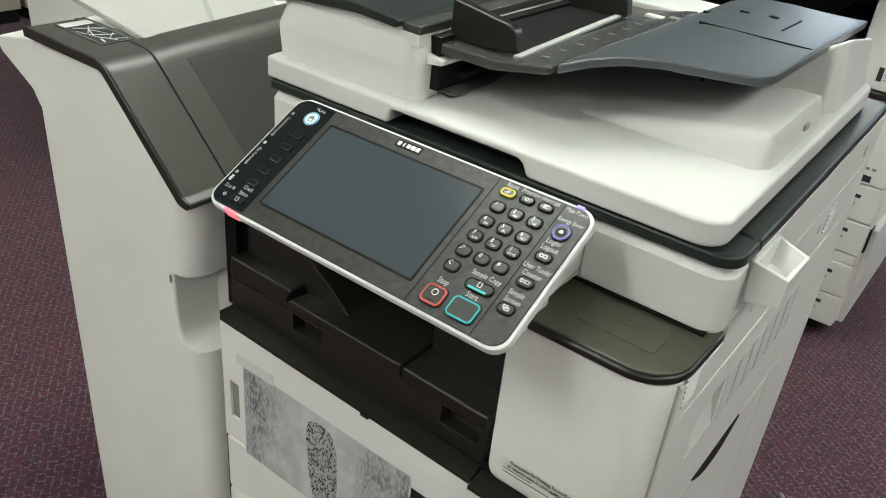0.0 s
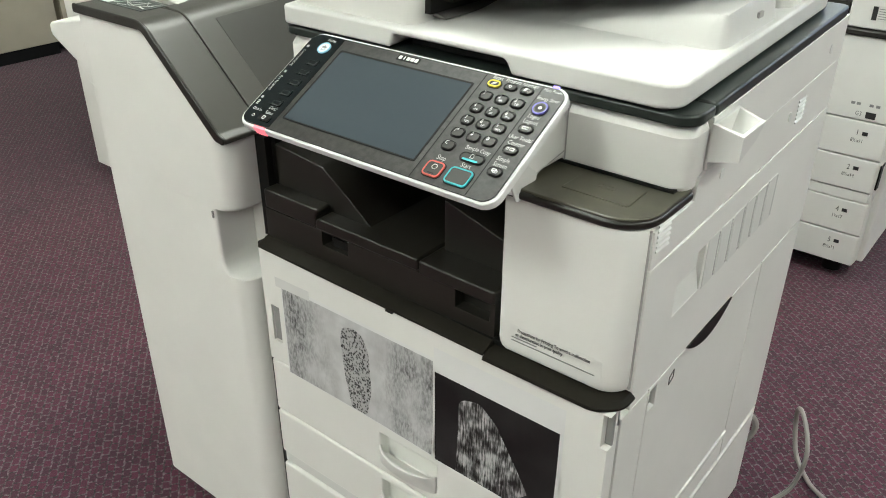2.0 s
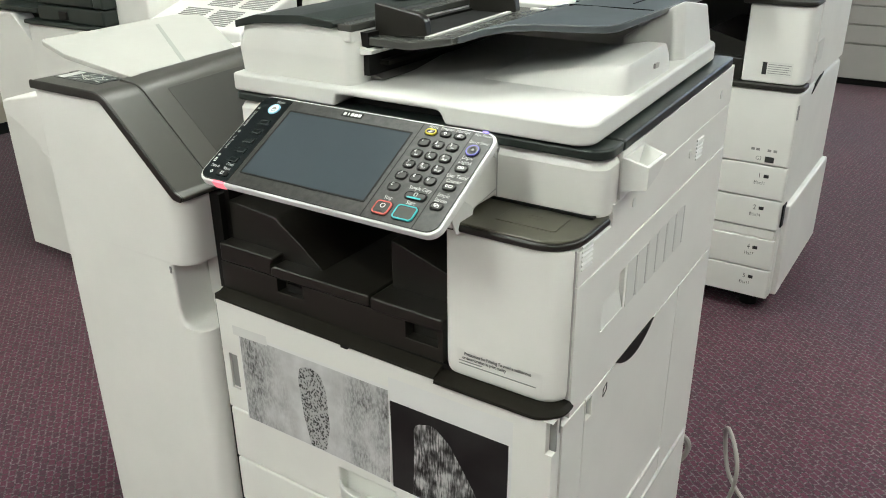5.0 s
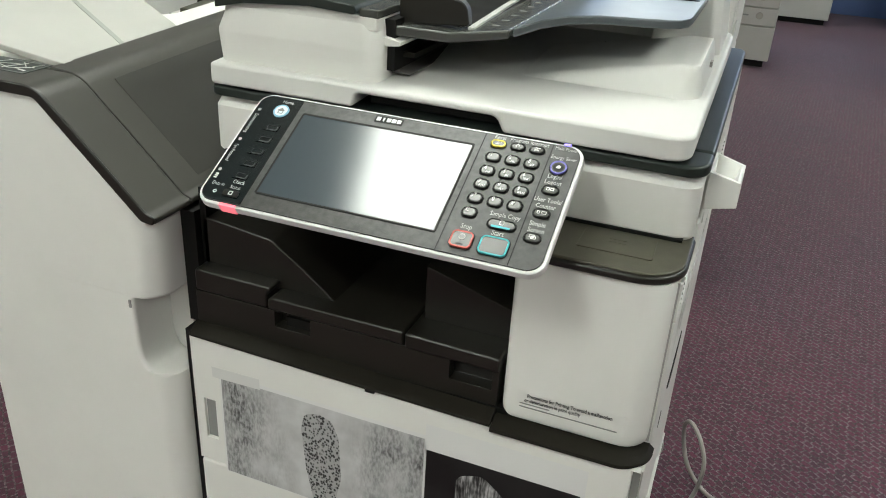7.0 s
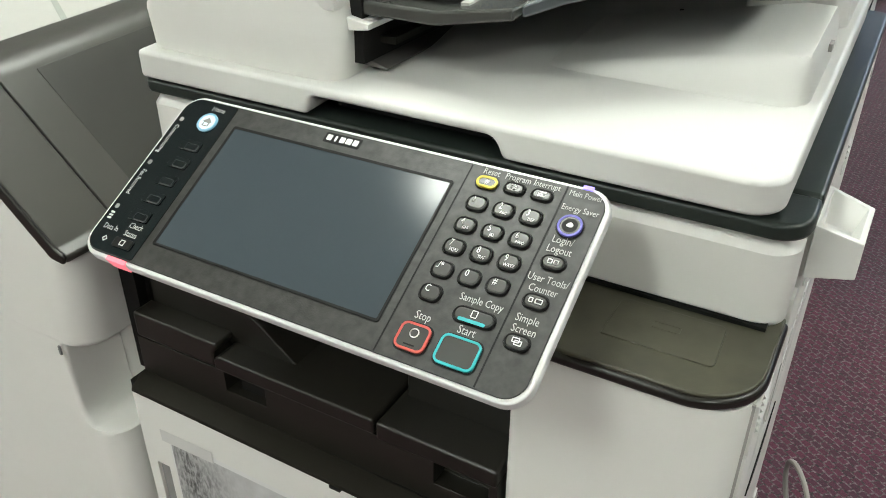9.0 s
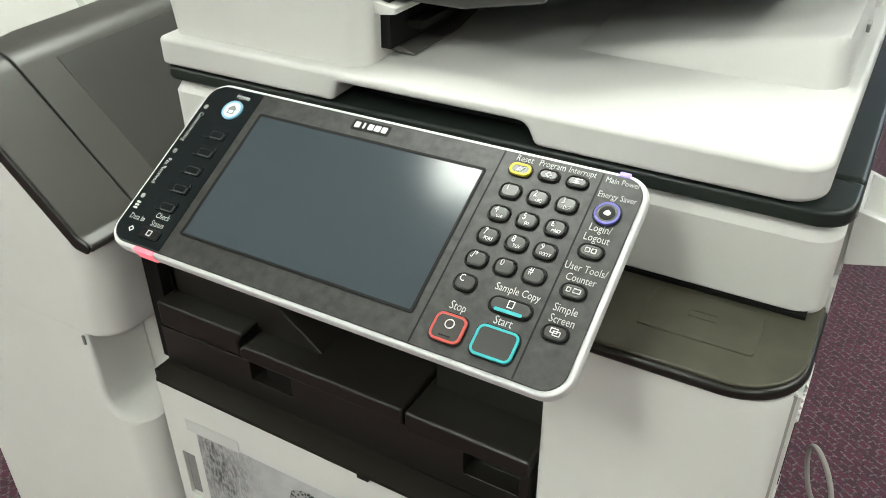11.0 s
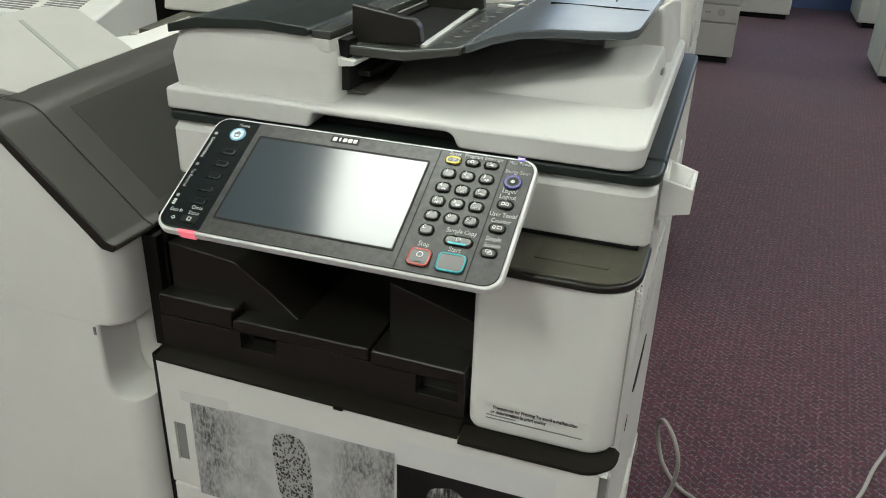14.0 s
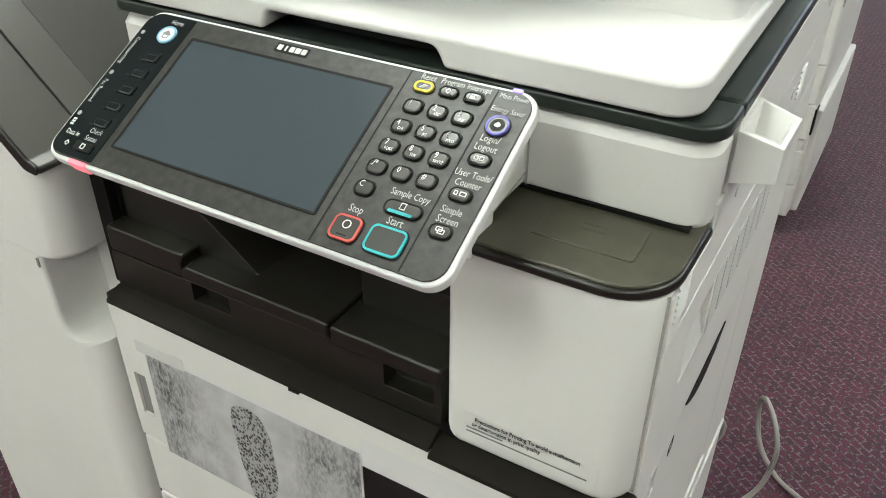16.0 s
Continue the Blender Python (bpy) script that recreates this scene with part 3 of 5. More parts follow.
    # notice
    nt = part("notice", box(-0.150, -0.028, 0.01790, 0.0181, 0.671, 0.698), WHITE, cov, smooth=False)
    M = Matrix(((1, 0, 0, 0), (0, 0, -1, 0.0168), (0, 1, 0, 0), (0, 0, 0, 1)))
    part("lettering", letters("Precautions for Printing To avoid a malfunction", 0.0066, M @ Matrix.Translation((-0.0905, 0.6925, 0))), DARKINK, cov, smooth=False)
    part("lettering", letters("or deterioration in print quality", 0.0066, M @ Matrix.Translation((-0.1095, 0.6863, 0))), DARKINK, cov, smooth=False)
    for x0, x1, z in ((-0.1465, -0.112, 0.6812), (-0.1465, -0.036, 0.6768)):
        part("small_print", box(x0, x1, 0.0168, 0.0174, z - 0.0006, z + 0.0006), GREYINK, cov, smooth=False)
    sh = [(-0.190, 0.012, 0.006), (0.001, 0.012, 0.048), (0.001, 0.13, 0), (-0.190, 0.13, 0)]
    # edge takes the dark plastic to paint in its dark reflection
    s = part("shelf", prism(sh, "z", 0.8605, 0.8705, n=10), DARK, c, "olive shelf over the front cover, edge darkened for its reflection", bevel=0.004, seg=3)
    tp = [(-0.188, 0.0145, 0.006), (-0.0015, 0.0145, 0.046), (-0.0015, 0.13, 0), (-0.188, 0.13, 0)]
    part("shelf_top", prism(tp, "z", 0.8690, 0.8730, n=10), SHELFM, s, "worn olive top face", bevel=0.002, seg=2)
    part("shelf_pad", prism([(-0.1130, 0.046, 0.001), (-0.0340, 0.046, 0.004), (-0.0360, 0.0960, 0.006), (-0.1130, 0.0960, 0.006)], "z", 0.8722, 0.8740), SHELFM, s, bevel=0.0007)
    part("shelf_mark", ring(rr(-0.074, 0.074, 0.020, 0.008, 0.001), rr(-0.074, 0.074, 0.0188, 0.0068, 0.0008), 0.8738, 0.8743), SHELFM, s)
    part("hinge_hole", prism(rr(-0.176, 0.050, 0.009, 0.014, 0.002), "z", 0.8728, 0.8734), BLACK, s)


def scanner_and_feeder(c):
    band = [(-0.597, 0.106, 0.01), (-0.003, 0.106, 0.034), (-0.003, 0.152, 0), (-0.014, 0.152, 0), (-0.014, 0.45, 0), (-0.597, 0.45, 0)]
    TAPER[0] = True
    inset = [(x + (0.004 if x < -0.5 else -0.006 if x > -0.01 else 0), y + (0.007 if y < 0.11 else 0), r) for x, y, r in band]
    low = [(x, y + (0.004 if y < 0.11 else 0), r) for x, y, r in band]
    part("scanner_band", loft([low, band, band, inset], (0.873, 0.8775, 0.9325, 0.9435), n=9), WHITE, c, crease=0.25)
    part("scanner_seam", box(-0.1462, -0.1448, 0.1052, 0.12, 0.876, 0.940), GREYGAP, c)
    part("platen_frame", prism([(-0.599, 0.101, 0.012), (0.001, 0.101, 0.036), (0.001, 0.1535, 0), (-0.599, 0.1535, 0)], "z", 0.9455, 0.9590, n=8), SLATE, c, "dark slate frame round the scanner glass", bevel=0.004)
    part("platen_frame", prism([(-0.599, 0.1545, 0), (0.001, 0.1545, 0), (0.001, 0.612, 0.012), (-0.599, 0.612, 0.01)], "z", 0.9442, 0.9593, n=6), SLATE, c, bevel=0.004)
    # lid with a hand notch in its front
    bm = prism([(-0.593, 0.9615, 0), (-0.400, 0.9615, 0), (-0.394, 0.9785, 0.006), (-0.226, 0.9785, 0.012), (-0.218, 0.9615, 0), (-0.019, 0.9615, 0), (-0.019, 0.988, 0), (-0.593, 0.988, 0)], "y", 0.096, 0.584)
    ed = [e for e in bm.edges if all(abs(v.co.x + 0.019) < 1e-4 and abs(v.co.y - 0.096) < 1e-4 for v in e.verts)]
    ed += [e for e in bm.edges if all(abs(v.co.x + 0.019) < 1e-4 and abs(v.co.y - 0.584) < 1e-4 for v in e.verts)]
    bmesh.ops.bevel(bm, geom=ed, offset=0.026, segments=8, affect="EDGES", profile=0.5)
    lid = part("feeder_base", bm, WHITE2, c, "white lid with a hand notch in the front edge", bevel=0.0045, seg=4)
    part("notch_back", box(-0.392, -0.222, 0.13, 0.14, 0.9602, 0.9805), BLACK, lid)
    # raised end of the output surface
    rg = bmesh.new()
    nx, ny = 44, 34
    xs = [-0.245 + 0.2157 * (1 - (1 - k / nx) ** 1.6) for k in range(nx + 1)]
    ys = [0.221 + 0.165 * (0.5 - 0.5 * math.cos(math.pi * k / ny)) for k in range(ny + 1)]
    vs = []
    for x in xs:
        hx = 0.0355 * min(1.0, (x + 0.245) / 0.185)
        for y in ys:
            # distance in from the rounded outline; the front slopes more than the end
            qx, qy = max(0.0, 0.026 + x + 0.0295), max(0.0, 0.026 - y + 0.222)
            d = min(0.026 - math.hypot(qx, qy), 0.384 - y)
            w = (0.007 * qx * qx + 0.016 * qy * qy) / (qx * qx + qy * qy) if qx + qy > 0 else 0.007
            t = min(1.0, max(0.0, d / w))
            vs.append(rg.verts.new((x, y, 0.9878 + hx * (1 - (1 - t) ** 2.2) * min(1.0, 0.6 + t))))
    for a in range(nx):
        for b in range(ny):
            k = a * (ny + 1) + b
            rg.faces.new((vs[k], vs[k + ny + 1], vs[k + ny + 2], vs[k + 1]))
    part("output_ridge", rg, WHITE2, lid)
    part("paper_stop", box(-0.213, -0.203, 0.325, 0.38, 0.988, 0.9925), WHITE, lid, bevel=0.001)
    TAPER[0] = False
    part("stop_dot", prism(rr(-0.1753, 0.4084, 0.004, 0.004, 0.0019), "z", 0.995, 1.0085), BLACK, lid)
    part("ridge_slot", box(-0.0315, -0.0285, 0.322, 0.336, 1.012, 1.0185), GREYGAP, lid)
    tw = bmesh.new()
    foot = [(-0.120, 0.425), (-0.040, 0.425), (-0.027, 0.440), (-0.027, 0.575), (-0.120, 0.575)]
    crown = [(-0.120, 0.430, 1.030), (-0.046, 0.432, 1.080), (-0.036, 0.447, 1.086), (-0.034, 0.550, 1.070), (-0.120, 0.550, 1.030)]
    v = [tw.verts.new((x, y, 0.996)) for x, y in foot] + [tw.verts.new(q) for q in crown]
    tw.faces.new(v[:5])
    tw.faces.new(v[5:])
    for i in range(5):
        tw.faces.new((v[i], v[(i + 1) % 5], v[5 + (i + 1) % 5], v[5 + i]))
    part("hinge_tower", tw, WHITE2, lid, bevel=0.004)
    part("rear_wall", box(-0.376, -0.118, 0.49, 0.58, 0.992, 1.06), WHITE2, lid, bevel=0.003)
    # feeder housing
    levels = ((0.9870, 0.003), (1.0230, 0.0), (1.0270, 0.0003), (1.0540, 0.011))
    outl = [[(-0.592 + d, 0.108 + 0.5 * d, 0.016), (-0.374 - 0.3 * d, 0.108 + 0.5 * d, 0.020), (-0.374 - 0.3 * d, 0.58, 0.004), (-0.592 + d, 0.58, 0.004)] for z, d in levels]
    hs = loft(outl, [z for z, d in levels], n=9)
    crown = prism([(-0.579, 1.046, 0), (-0.377, 1.046, 0), (-0.378, 1.063, 0.004), (-0.46, 1.067, 0.05), (-0.545, 1.061, 0.02), (-0.578, 1.055, 0.004)], "y", 0.1135, 0.58, n=5)
    hd = part("feeder_housing", hs, WHITE, c, crease=0.25)
    part("housing_crown", crown, WHITE, hd, bevel=0.003)
    tc = prism([(-0.586, 1.052, 0), (-0.545, 1.061, 0.02), (-0.46, 1.067, 0.05), (-0.400, 1.064, 0.01), (-0.400, 1.074, 0.01), (-0.46, 1.078, 0.05), (-0.545, 1.073, 0.02), (-0.586, 1.062, 0)], "y", 0.105, 0.60, n=6)
    tp = part("feeder_cover", tc, SLATE, hd, "dark hinged top cover", bevel=0.003)
    part("cover_label", box(-0.47, -0.425, 0.30, 0.40, 1.0782, 1.0787), PAPERLAB, tp, smooth=False)
    part("hinge_bar", box(-0.4005, -0.376, 0.1135, 0.52, 1.0605, 1.0705), TRAYM, hd, bevel=0.002)
    part("hinge_pin", box(-0.400, -0.379, 0.12, 0.135, 1.060, 1.068), BLACK, hd)
    part("feed_throat", box(-0.379, -0.365, 0.135, 0.48, 1.0, 1.058), BLACK, hd)
    part("spur", prism([(-0.379, 1.028, 0), (-0.355, 1.031, 0), (-0.355, 1.036, 0), (-0.379, 1.040, 0)], "y", 0.128, 0.18), WHITE, hd, bevel=0.001)
    # darker grey than the lid, painting in some of the shade underneath
    part("exit_shade_plate", prism([(-0.377, 0.9935, 0), (-0.352, 0.9928, 0), (-0.352, 0.9940, 0), (-0.377, 1.001, 0)], "y", 0.150, 0.50), MIDGREY, hd, "grey exit plate below the tray, dark to deepen the shade", bevel=0.001)
    part("roller_bar", box(-0.372, -0.35, 0.16, 0.47, 1.012, 1.018), DARK, hd)
    # input tray: near half, then a raised glossy half
    t1 = prism([(-0.379, 1.040, 0), (-0.30, 1.040, 0.05), (-0.232, 1.053, 0), (-0.232, 1.063, 0), (-0.30, 1.052, 0.05), (-0.379, 1.052, 0)], "y", 0.137, 0.50, n=5)
    a = part("input_tray", t1, TRAYM, c, "grey document tray with a white size scale", bevel=0.003)
    t2 = bmesh.new()
    cols = [(-0.2305, 1.053, 0.146), (-0.205, 1.062, 0.168), (-0.18, 1.066, 0.190), (-0.15, 1.067, 0.208), (-0.11, 1.066, 0.224), (-0.078, 1.066, 0.235), (-0.066, 1.0663, 0.241), (-0.058, 1.067, 0.254), (-0.055, 1.068, 0.28)]
    rows = []
    for x, z, y in cols:
        rows.append([t2.verts.new((x, y, z)), t2.verts.new((x, 0.60, z)), t2.verts.new((x, 0.60, z + 0.010)), t2.verts.new((x, y, z + 0.010))])
    for p, q in zip(rows, rows[1:]):
        for i in range(4):
            t2.faces.new((p[i], q[i], q[(i + 1) % 4], p[(i + 1) % 4]))
    t2.faces.new(rows[0])
    t2.faces.new(rows[-1])
    b = part("tray_extension", t2, TRAYB, a, "smooth end of the document tray, tinted blue-grey for its reflection", bevel=0.0025)
    for x, y, z in ((-0.214, 0.479, 1.0702), (-0.174, 0.492, 1.0775), (-0.140, 0.500, 1.0778)):
        part("finger_dimple", prism(rr(x, y, 0.012, 0.006, 0.0028), "z", z - 0.003, z), BLACK, b)
    part("flap_seam", box(-0.190, -0.062, 0.390, 0.3915, 1.0740, 1.0774), BLACK, b, smooth=False)
    part("flap_seam", box(-0.1125, -0.1110, 0.443, 0.515, 1.0740, 1.0774), BLACK, b, smooth=False)
    for k, (x, y, w) in enumerate(((-0.262, 0.432, 0.022), (-0.238, 0.436, 0.012))):
        part("size_label", box(x - w / 2, x + w / 2, y - 0.006, y + 0.006, 1.0585, 1.0612 + 0.002 * k), INK if k == 0 else GREYINK, a, smooth=False)
    part("size_scale", prism([(-0.284, 0.152, 0), (-0.2765, 0.152, 0), (-0.296, 0.43, 0), (-0.3035, 0.43, 0)], "z", 1.0545, 1.0575), WORDINK, a, smooth=False)
    for k in range(7):
        part("size_mark", box(-0.262, -0.252, 0.170 + 0.035 * k, 0.1722 + 0.035 * k, 1.0585, 1.0596), GREYINK, a, smooth=False)
    gd = prism([(-0.372, 1.050, 0), (-0.286, 1.056, 0.004), (-0.290, 1.082, 0.014), (-0.372, 1.094, 0)], "y", 0.160, 0.174, n=5)
    part("side_guide", gd, DARK, a, bevel=0.002)
    part("side_guide", prism([(-0.372, 1.050, 0), (-0.286, 1.056, 0.004), (-0.290, 1.082, 0.014), (-0.372, 1.094, 0)], "y", 0.405, 0.42, n=5), DARK, a, bevel=0.002)
    part("guide_base", box(-0.37, -0.284, 0.18, 0.405, 1.0525, 1.0545), BLACK, a)


def side_holder(c):
    """Small open holder on the side."""
    bm = bmesh.new()

    def loop(pts):
        return [bm.verts.new(p) for p in pts]
    low = loop([(0.0, 0.150, 0.897), (0.0335, 0.152, 0.904), (0.031, 0.203, 0.914), (0.0, 0.206, 0.906)])
    top = loop([(0.0, 0.150, 0.9405), (0.0330, 0.1545, 0.9315), (0.0345, 0.213, 0.9335), (0.0, 0.222, 0.9410)])
    rim = loop([(0.0035, 0.1555, 0.9400), (0.0290, 0.1590, 0.9327), (0.0305, 0.208, 0.9344), (0.0035, 0.2155, 0.9408)])
    pit = loop([(0.0040, 0.166, 0.915), (0.0240, 0.168, 0.913), (0.0240, 0.196, 0.918), (0.0040, 0.199, 0.920)])
    bm.faces.new(low)
    bm.faces.new(pit)
    for p, q in ((low, top), (top, rim), (rim, pit)):
        for k in range(4):
            bm.faces.new((p[k], p[(k + 1) % 4], q[(k + 1) % 4], q[k]))
    bmesh.ops.recalc_face_normals(bm, faces=bm.faces)
    part("side_holder", bm, WHITE2, c, "small open white holder", bevel=0.0008)


PTILT = radians(29.5)
PM = Matrix(((1, 0, 0, -0.307), (0, math.cos(PTILT), -math.sin(PTILT), -0.0025), (0, math.sin(PTILT), math.cos(PTILT), 0.9345), (0, 0, 0, 1)))


def control_panel(c):
    W, H, CY = 0.379, 0.1625, -0.0032
    sh = moved(prism(rr(0, CY, W, H, 0.018), "z", -0.011, -0.001, n=8), PM)
    p = part("control_panel", sh, RIM, c, "tilted control panel with a screen and number keys", bevel=0.002, seg=2)

    def on(name, pts, z0, z1, mt, lab="", bev=0.0, n=6):
        return part(name, moved(prism(pts, "z", z0, z1, n=n), PM), mt, p, lab, bevel=bev)

    def word(w, u, v, size, turn=0.0, mt=WORDINK):
        part("lettering", letters(w, size, PM @ Matrix.Translation((u, v, 0.0014)) @ Matrix.Rotation(radians(turn), 4, "Z")), mt, p, smooth=False)
    on("face", rr(0, -0.0034, W - 0.0072, 0.1558, 0.0150), -0.0012, 0.0006, PANELM, bev=0.0006, n=8)
    on("left_strip", [(-0.1845, -0.0800, 0.013), (-0.1335, -0.0800, 0.002), (-0.1335, 0.0732, 0.002), (-0.1845, 0.0732, 0.013)], 0.0005, 0.0012, LEFTM, "glossy black strip with short keys")
    # sunken screen with a sloped frame
    part("screen_frame", ring(rr(-0.0247, -0.003, 0.2030, 0.1180, 0.002), rr(-0.0247, -0.003, 0.1985, 0.1135, 0.001), 0.0004, 0.0012, PM, n=3), BLACK, p)
    on("screen", rr(-0.0247, -0.003, 0.1987, 0.1137, 0.001), 0.0004, 0.0009, SCREEN, "switched-off touch screen, grey-blue glass", n=2)
    for u in (0.0835, 0.1556):
        on("groove", [(u - 0.0006, -0.0805, 0), (u + 0.0006, -0.0805, 0), (u + 0.0006, 0.0735, 0), (u - 0.0006, 0.0735, 0)], 0.0004, 0.0008, BLACK)
    # plain badge
    on("badge", rr(-0.026, 0.0669, 0.033, 0.0092, 0.001), 0.0004, 0.0010, BLACK)
    for k, w in enumerate((0.0046, 0.0018, 0.0046, 0.0052, 0.0046)):
        u = -0.038 + 0.0060 * k
        on("badge_mark", rr(u, 0.0669, w, 0.0052, 0.0008), 0.0009, 0.0013, INK)

    def key(u, v, w, h, r, mt=KEYM, hgt=0.0028):
        on("key_well", rr(u, v, w + 0.0016, h + 0.0016, r + 0.0008), 0.0005, 0.0009, BLACK)
        part("key_rim", ring(rr(u, v, w, h, r), rr(u, v, w - 0.0022, h - 0.0022, r - 0.0011), 0.0005, hgt - 0.0002, PM), BLACK, p, bevel=0.0004)
        return on("key", rr(u, v, w - 0.0022, h - 0.0022, r - 0.0011), 0.0005, hgt, mt, bev=0.0012)

    def ringed(u, v, w, h, r, mt, t=0.0022):
        on("key_well", rr(u, v, w + 0.0025, h + 0.0025, r + 0.001), 0.0005, 0.0009, BLACK)
        part("key_ring", ring(rr(u, v, w, h, r), rr(u, v, w - 2 * t, h - 2 * t, max(r - t, 0.0008)), 0.0006, 0.0028, PM), mt, p)
        on("key", rr(u, v, w - 2 * t, h - 2 * t, max(r - t, 0.0008)), 0.0005, 0.0024, KEYM)
    rows = (0.0428, 0.0242, 0.0061, -0.0124)
    pad = (("1", "2", "3"), ("4", "5", "6"), ("7", "8", "9"), ("./*", "0", "#"))
    sub = {"2": "ABC", "3": "DEF", "4": "GHI", "5": "JKL", "6": "MNO", "7": "PQRS", "8": "TUV", "9": "WXYZ"}

    def legend(w, u, v, s):
        part("lettering", letters(w, s, PM @ Matrix.Translation((u, v, 0.0033))), INK, p, smooth=False)
    for v, names in zip(rows, pad):
        for u, nm in zip((0.1007, 0.1210, 0.1412), names):
            key(u, v, 0.0152, 0.0122, 0.005)
            legend(nm, u - 0.0022, v + 0.0018, 0.0072)
            if nm in sub:
                legend(sub[nm], u + 0.0014, v - 0.0031, 0.0036)
    key(0.1009, -0.0307, 0.0152, 0.0122, 0.005)
    legend("C", 0.0985, -0.0288, 0.0072)
    ringed(0.1004, 0.0609, 0.0158, 0.0095, 0.0046, YELK, 0.0019)
    for u in (0.1211, 0.1414):
        key(u, 0.0615, 0.0155, 0.0092, 0.0045)
    part("key_icon", moved(ring(rr(0, 0, 0.0034, 0.0034, 0), rr(0, 0, 0.0024, 0.0024, 0), 0.0027, 0.0031), PM @ Matrix.Translation((0.1211, 0.0615, 0)) @ Matrix.Rotation(radians(45), 4, "Z")), INK, p)
    for u, v, w in ((0.1420, 0.0632, 0.0052), (0.1408, 0.0615, 0.0036), (0.1414, 0.0600, 0.0050)):
        on("key_icon", rr(u, v, w, 0.0010, 0.0003), 0.0027, 0.0031, INK, n=2)
    for k in range(3):
        part("key_icon", moved(box(-0.0022, 0.0022, -0.0003, 0.0003, 0.0024, 0.0028), PM @ Matrix.Translation((0.0990 + 0.0014 * k, 0.0609, 0)) @ Matrix.Rotation(radians(50), 4, "Z")), INK, p, smooth=False)
    key(0.1362, -0.0379, 0.0290, 0.0112, 0.0054)
    on("key_light", rr(0.1362, -0.0418, 0.019, 0.0022, 0.001), 0.0027, 0.0031, TEALK)
    part("key_icon", ring(rr(0.1362, -0.0365, 0.0042, 0.0052, 0), rr(0.1362, -0.0365, 0.0032, 0.0042, 0), 0.0027, 0.0031, PM, n=2), INK, p)
    ringed(0.1046, -0.0637, 0.0218, 0.0192, 0.005, REDK, 0.0016)
    ringed(0.1367, -0.0637, 0.0280, 0.0208, 0.005, TEALK, 0.0016)
    on("stop_mark", rr(0.1046, -0.0695, 0.008, 0.0010, 0), 0.0023, 0.0027, BLACK)
    part("stop_mark", ring(rr(0.1046, -0.0610, 0.0066, 0.0066, 0.0032), rr(0.1046, -0.0610, 0.0052, 0.0052, 0.0025), 0.0024, 0.0028, PM), INK, p)
    ringed(0.1687, 0.0437, 0.0168, 0.0168, 0.0083, VIOK, 0.0016)
    on("key_dish", rr(0.1687, 0.0437, 0.0106, 0.0106, 0.0052), 0.0023, 0.0026, BLACK)
    on("energy_lamp", [(0.1659, 0.0425, 0.0015), (0.1700, 0.0418, 0.0015), (0.1717, 0.0440, 0.0015), (0.1690, 0.0462, 0.001), (0.1672, 0.0450, 0.001)], 0.0025, 0.0029, INK)
    for v, marks in ((0.0145, ((-0.0021, 0.0034), (0.0021, 0.0034))), (-0.0152, ((-0.0030, 0.0028), (0.0024, 0.0050))), (-0.0449, ((-0.0008, 0.0050), (0.0012, 0.0050)))):
        key(0.1688, v, 0.0166, 0.0105, 0.005)
        for k, (du, w) in enumerate(marks):
            dv = (0.0008 - 0.0016 * k) if v < -0.03 else 0.0
            part("key_icon", ring(rr(0.1688 + du, v + dv, w, 0.0034, 0.0004), rr(0.1688 + du, v + dv, w - 0.0011, 0.0023, 0.0003), 0.0027, 0.0031 + 0.0001 * k, PM, n=2), INK, p)
    on("power_lamp", rr(0.1692, 0.0763, 0.0075, 0.0030, 0.0004), -0.0006, 0.0009, VIOLED, "lit violet lamp")
    # short keys of the strip
    part("home_ring", ring(rr(-0.1525, 0.0524, 0.0185, 0.0185, 0.0092), rr(-0.1525, 0.0524, 0.0150, 0.0150, 0.0074), 0.0010, 0.0026, PM), BLUEK, p)
    on("home_key", rr(-0.1525, 0.0524, 0.0150, 0.0150, 0.0074), 0.0010, 0.0024, HOMELIT, "lit pale home key")
    hm = moved(prism([(-0.0048, 0.0002, 0), (0.0048, 0.0002, 0), (0.0, 0.0045, 0)], "z", 0.0023, 0.0028), PM @ Matrix.Translation((-0.1525, 0.0524, 0)))
    part("home_mark", hm, GREYINK, p)
    part("home_mark", moved(ring(rr(0, -0.002, 0.0062, 0.0044, 0), rr(0, -0.002, 0.0046, 0.0030, 0), 0.0023, 0.0028), PM @ Matrix.Translation((-0.1525, 0.0524, 0))), GREYINK, p)
    for k in range(5):
        v = 0.0275 - 0.0178 * k
        on("strip_key", rr(-0.1525, v, 0.0195, 0.0105, 0.002), 0.0011, 0.0024, LEFTM, bev=0.0008)
        part("strip_key_edge", ring(rr(-0.1500, v - 0.0016, 0.0125, 0.0062, 0.0018), rr(-0.1505, v - 0.0010, 0.0118, 0.0057, 0.0016), 0.0022, 0.0027, PM), PANELM, p)
    on("strip_key", rr(-0.1500, -0.0697, 0.0185, 0.0085, 0.002), 0.0011, 0.0030, BLACK, bev=0.001)
    part("status_icon", ring(rr(-0.1497, -0.0697, 0.0044, 0.0048, 0), rr(-0.1497, -0.0697, 0.0032, 0.0034, 0), 0.0029, 0.0033, PM), INK, p)
    part("data_icon", moved(ring(rr(0, 0, 0.0036, 0.0036, 0), rr(0, 0, 0.0024, 0.0024, 0), 0.0011, 0.0016), PM @ Matrix.Translation((-0.1697, -0.07, 0)) @ Matrix.Rotation(radians(45), 4, "Z")), INK, p)
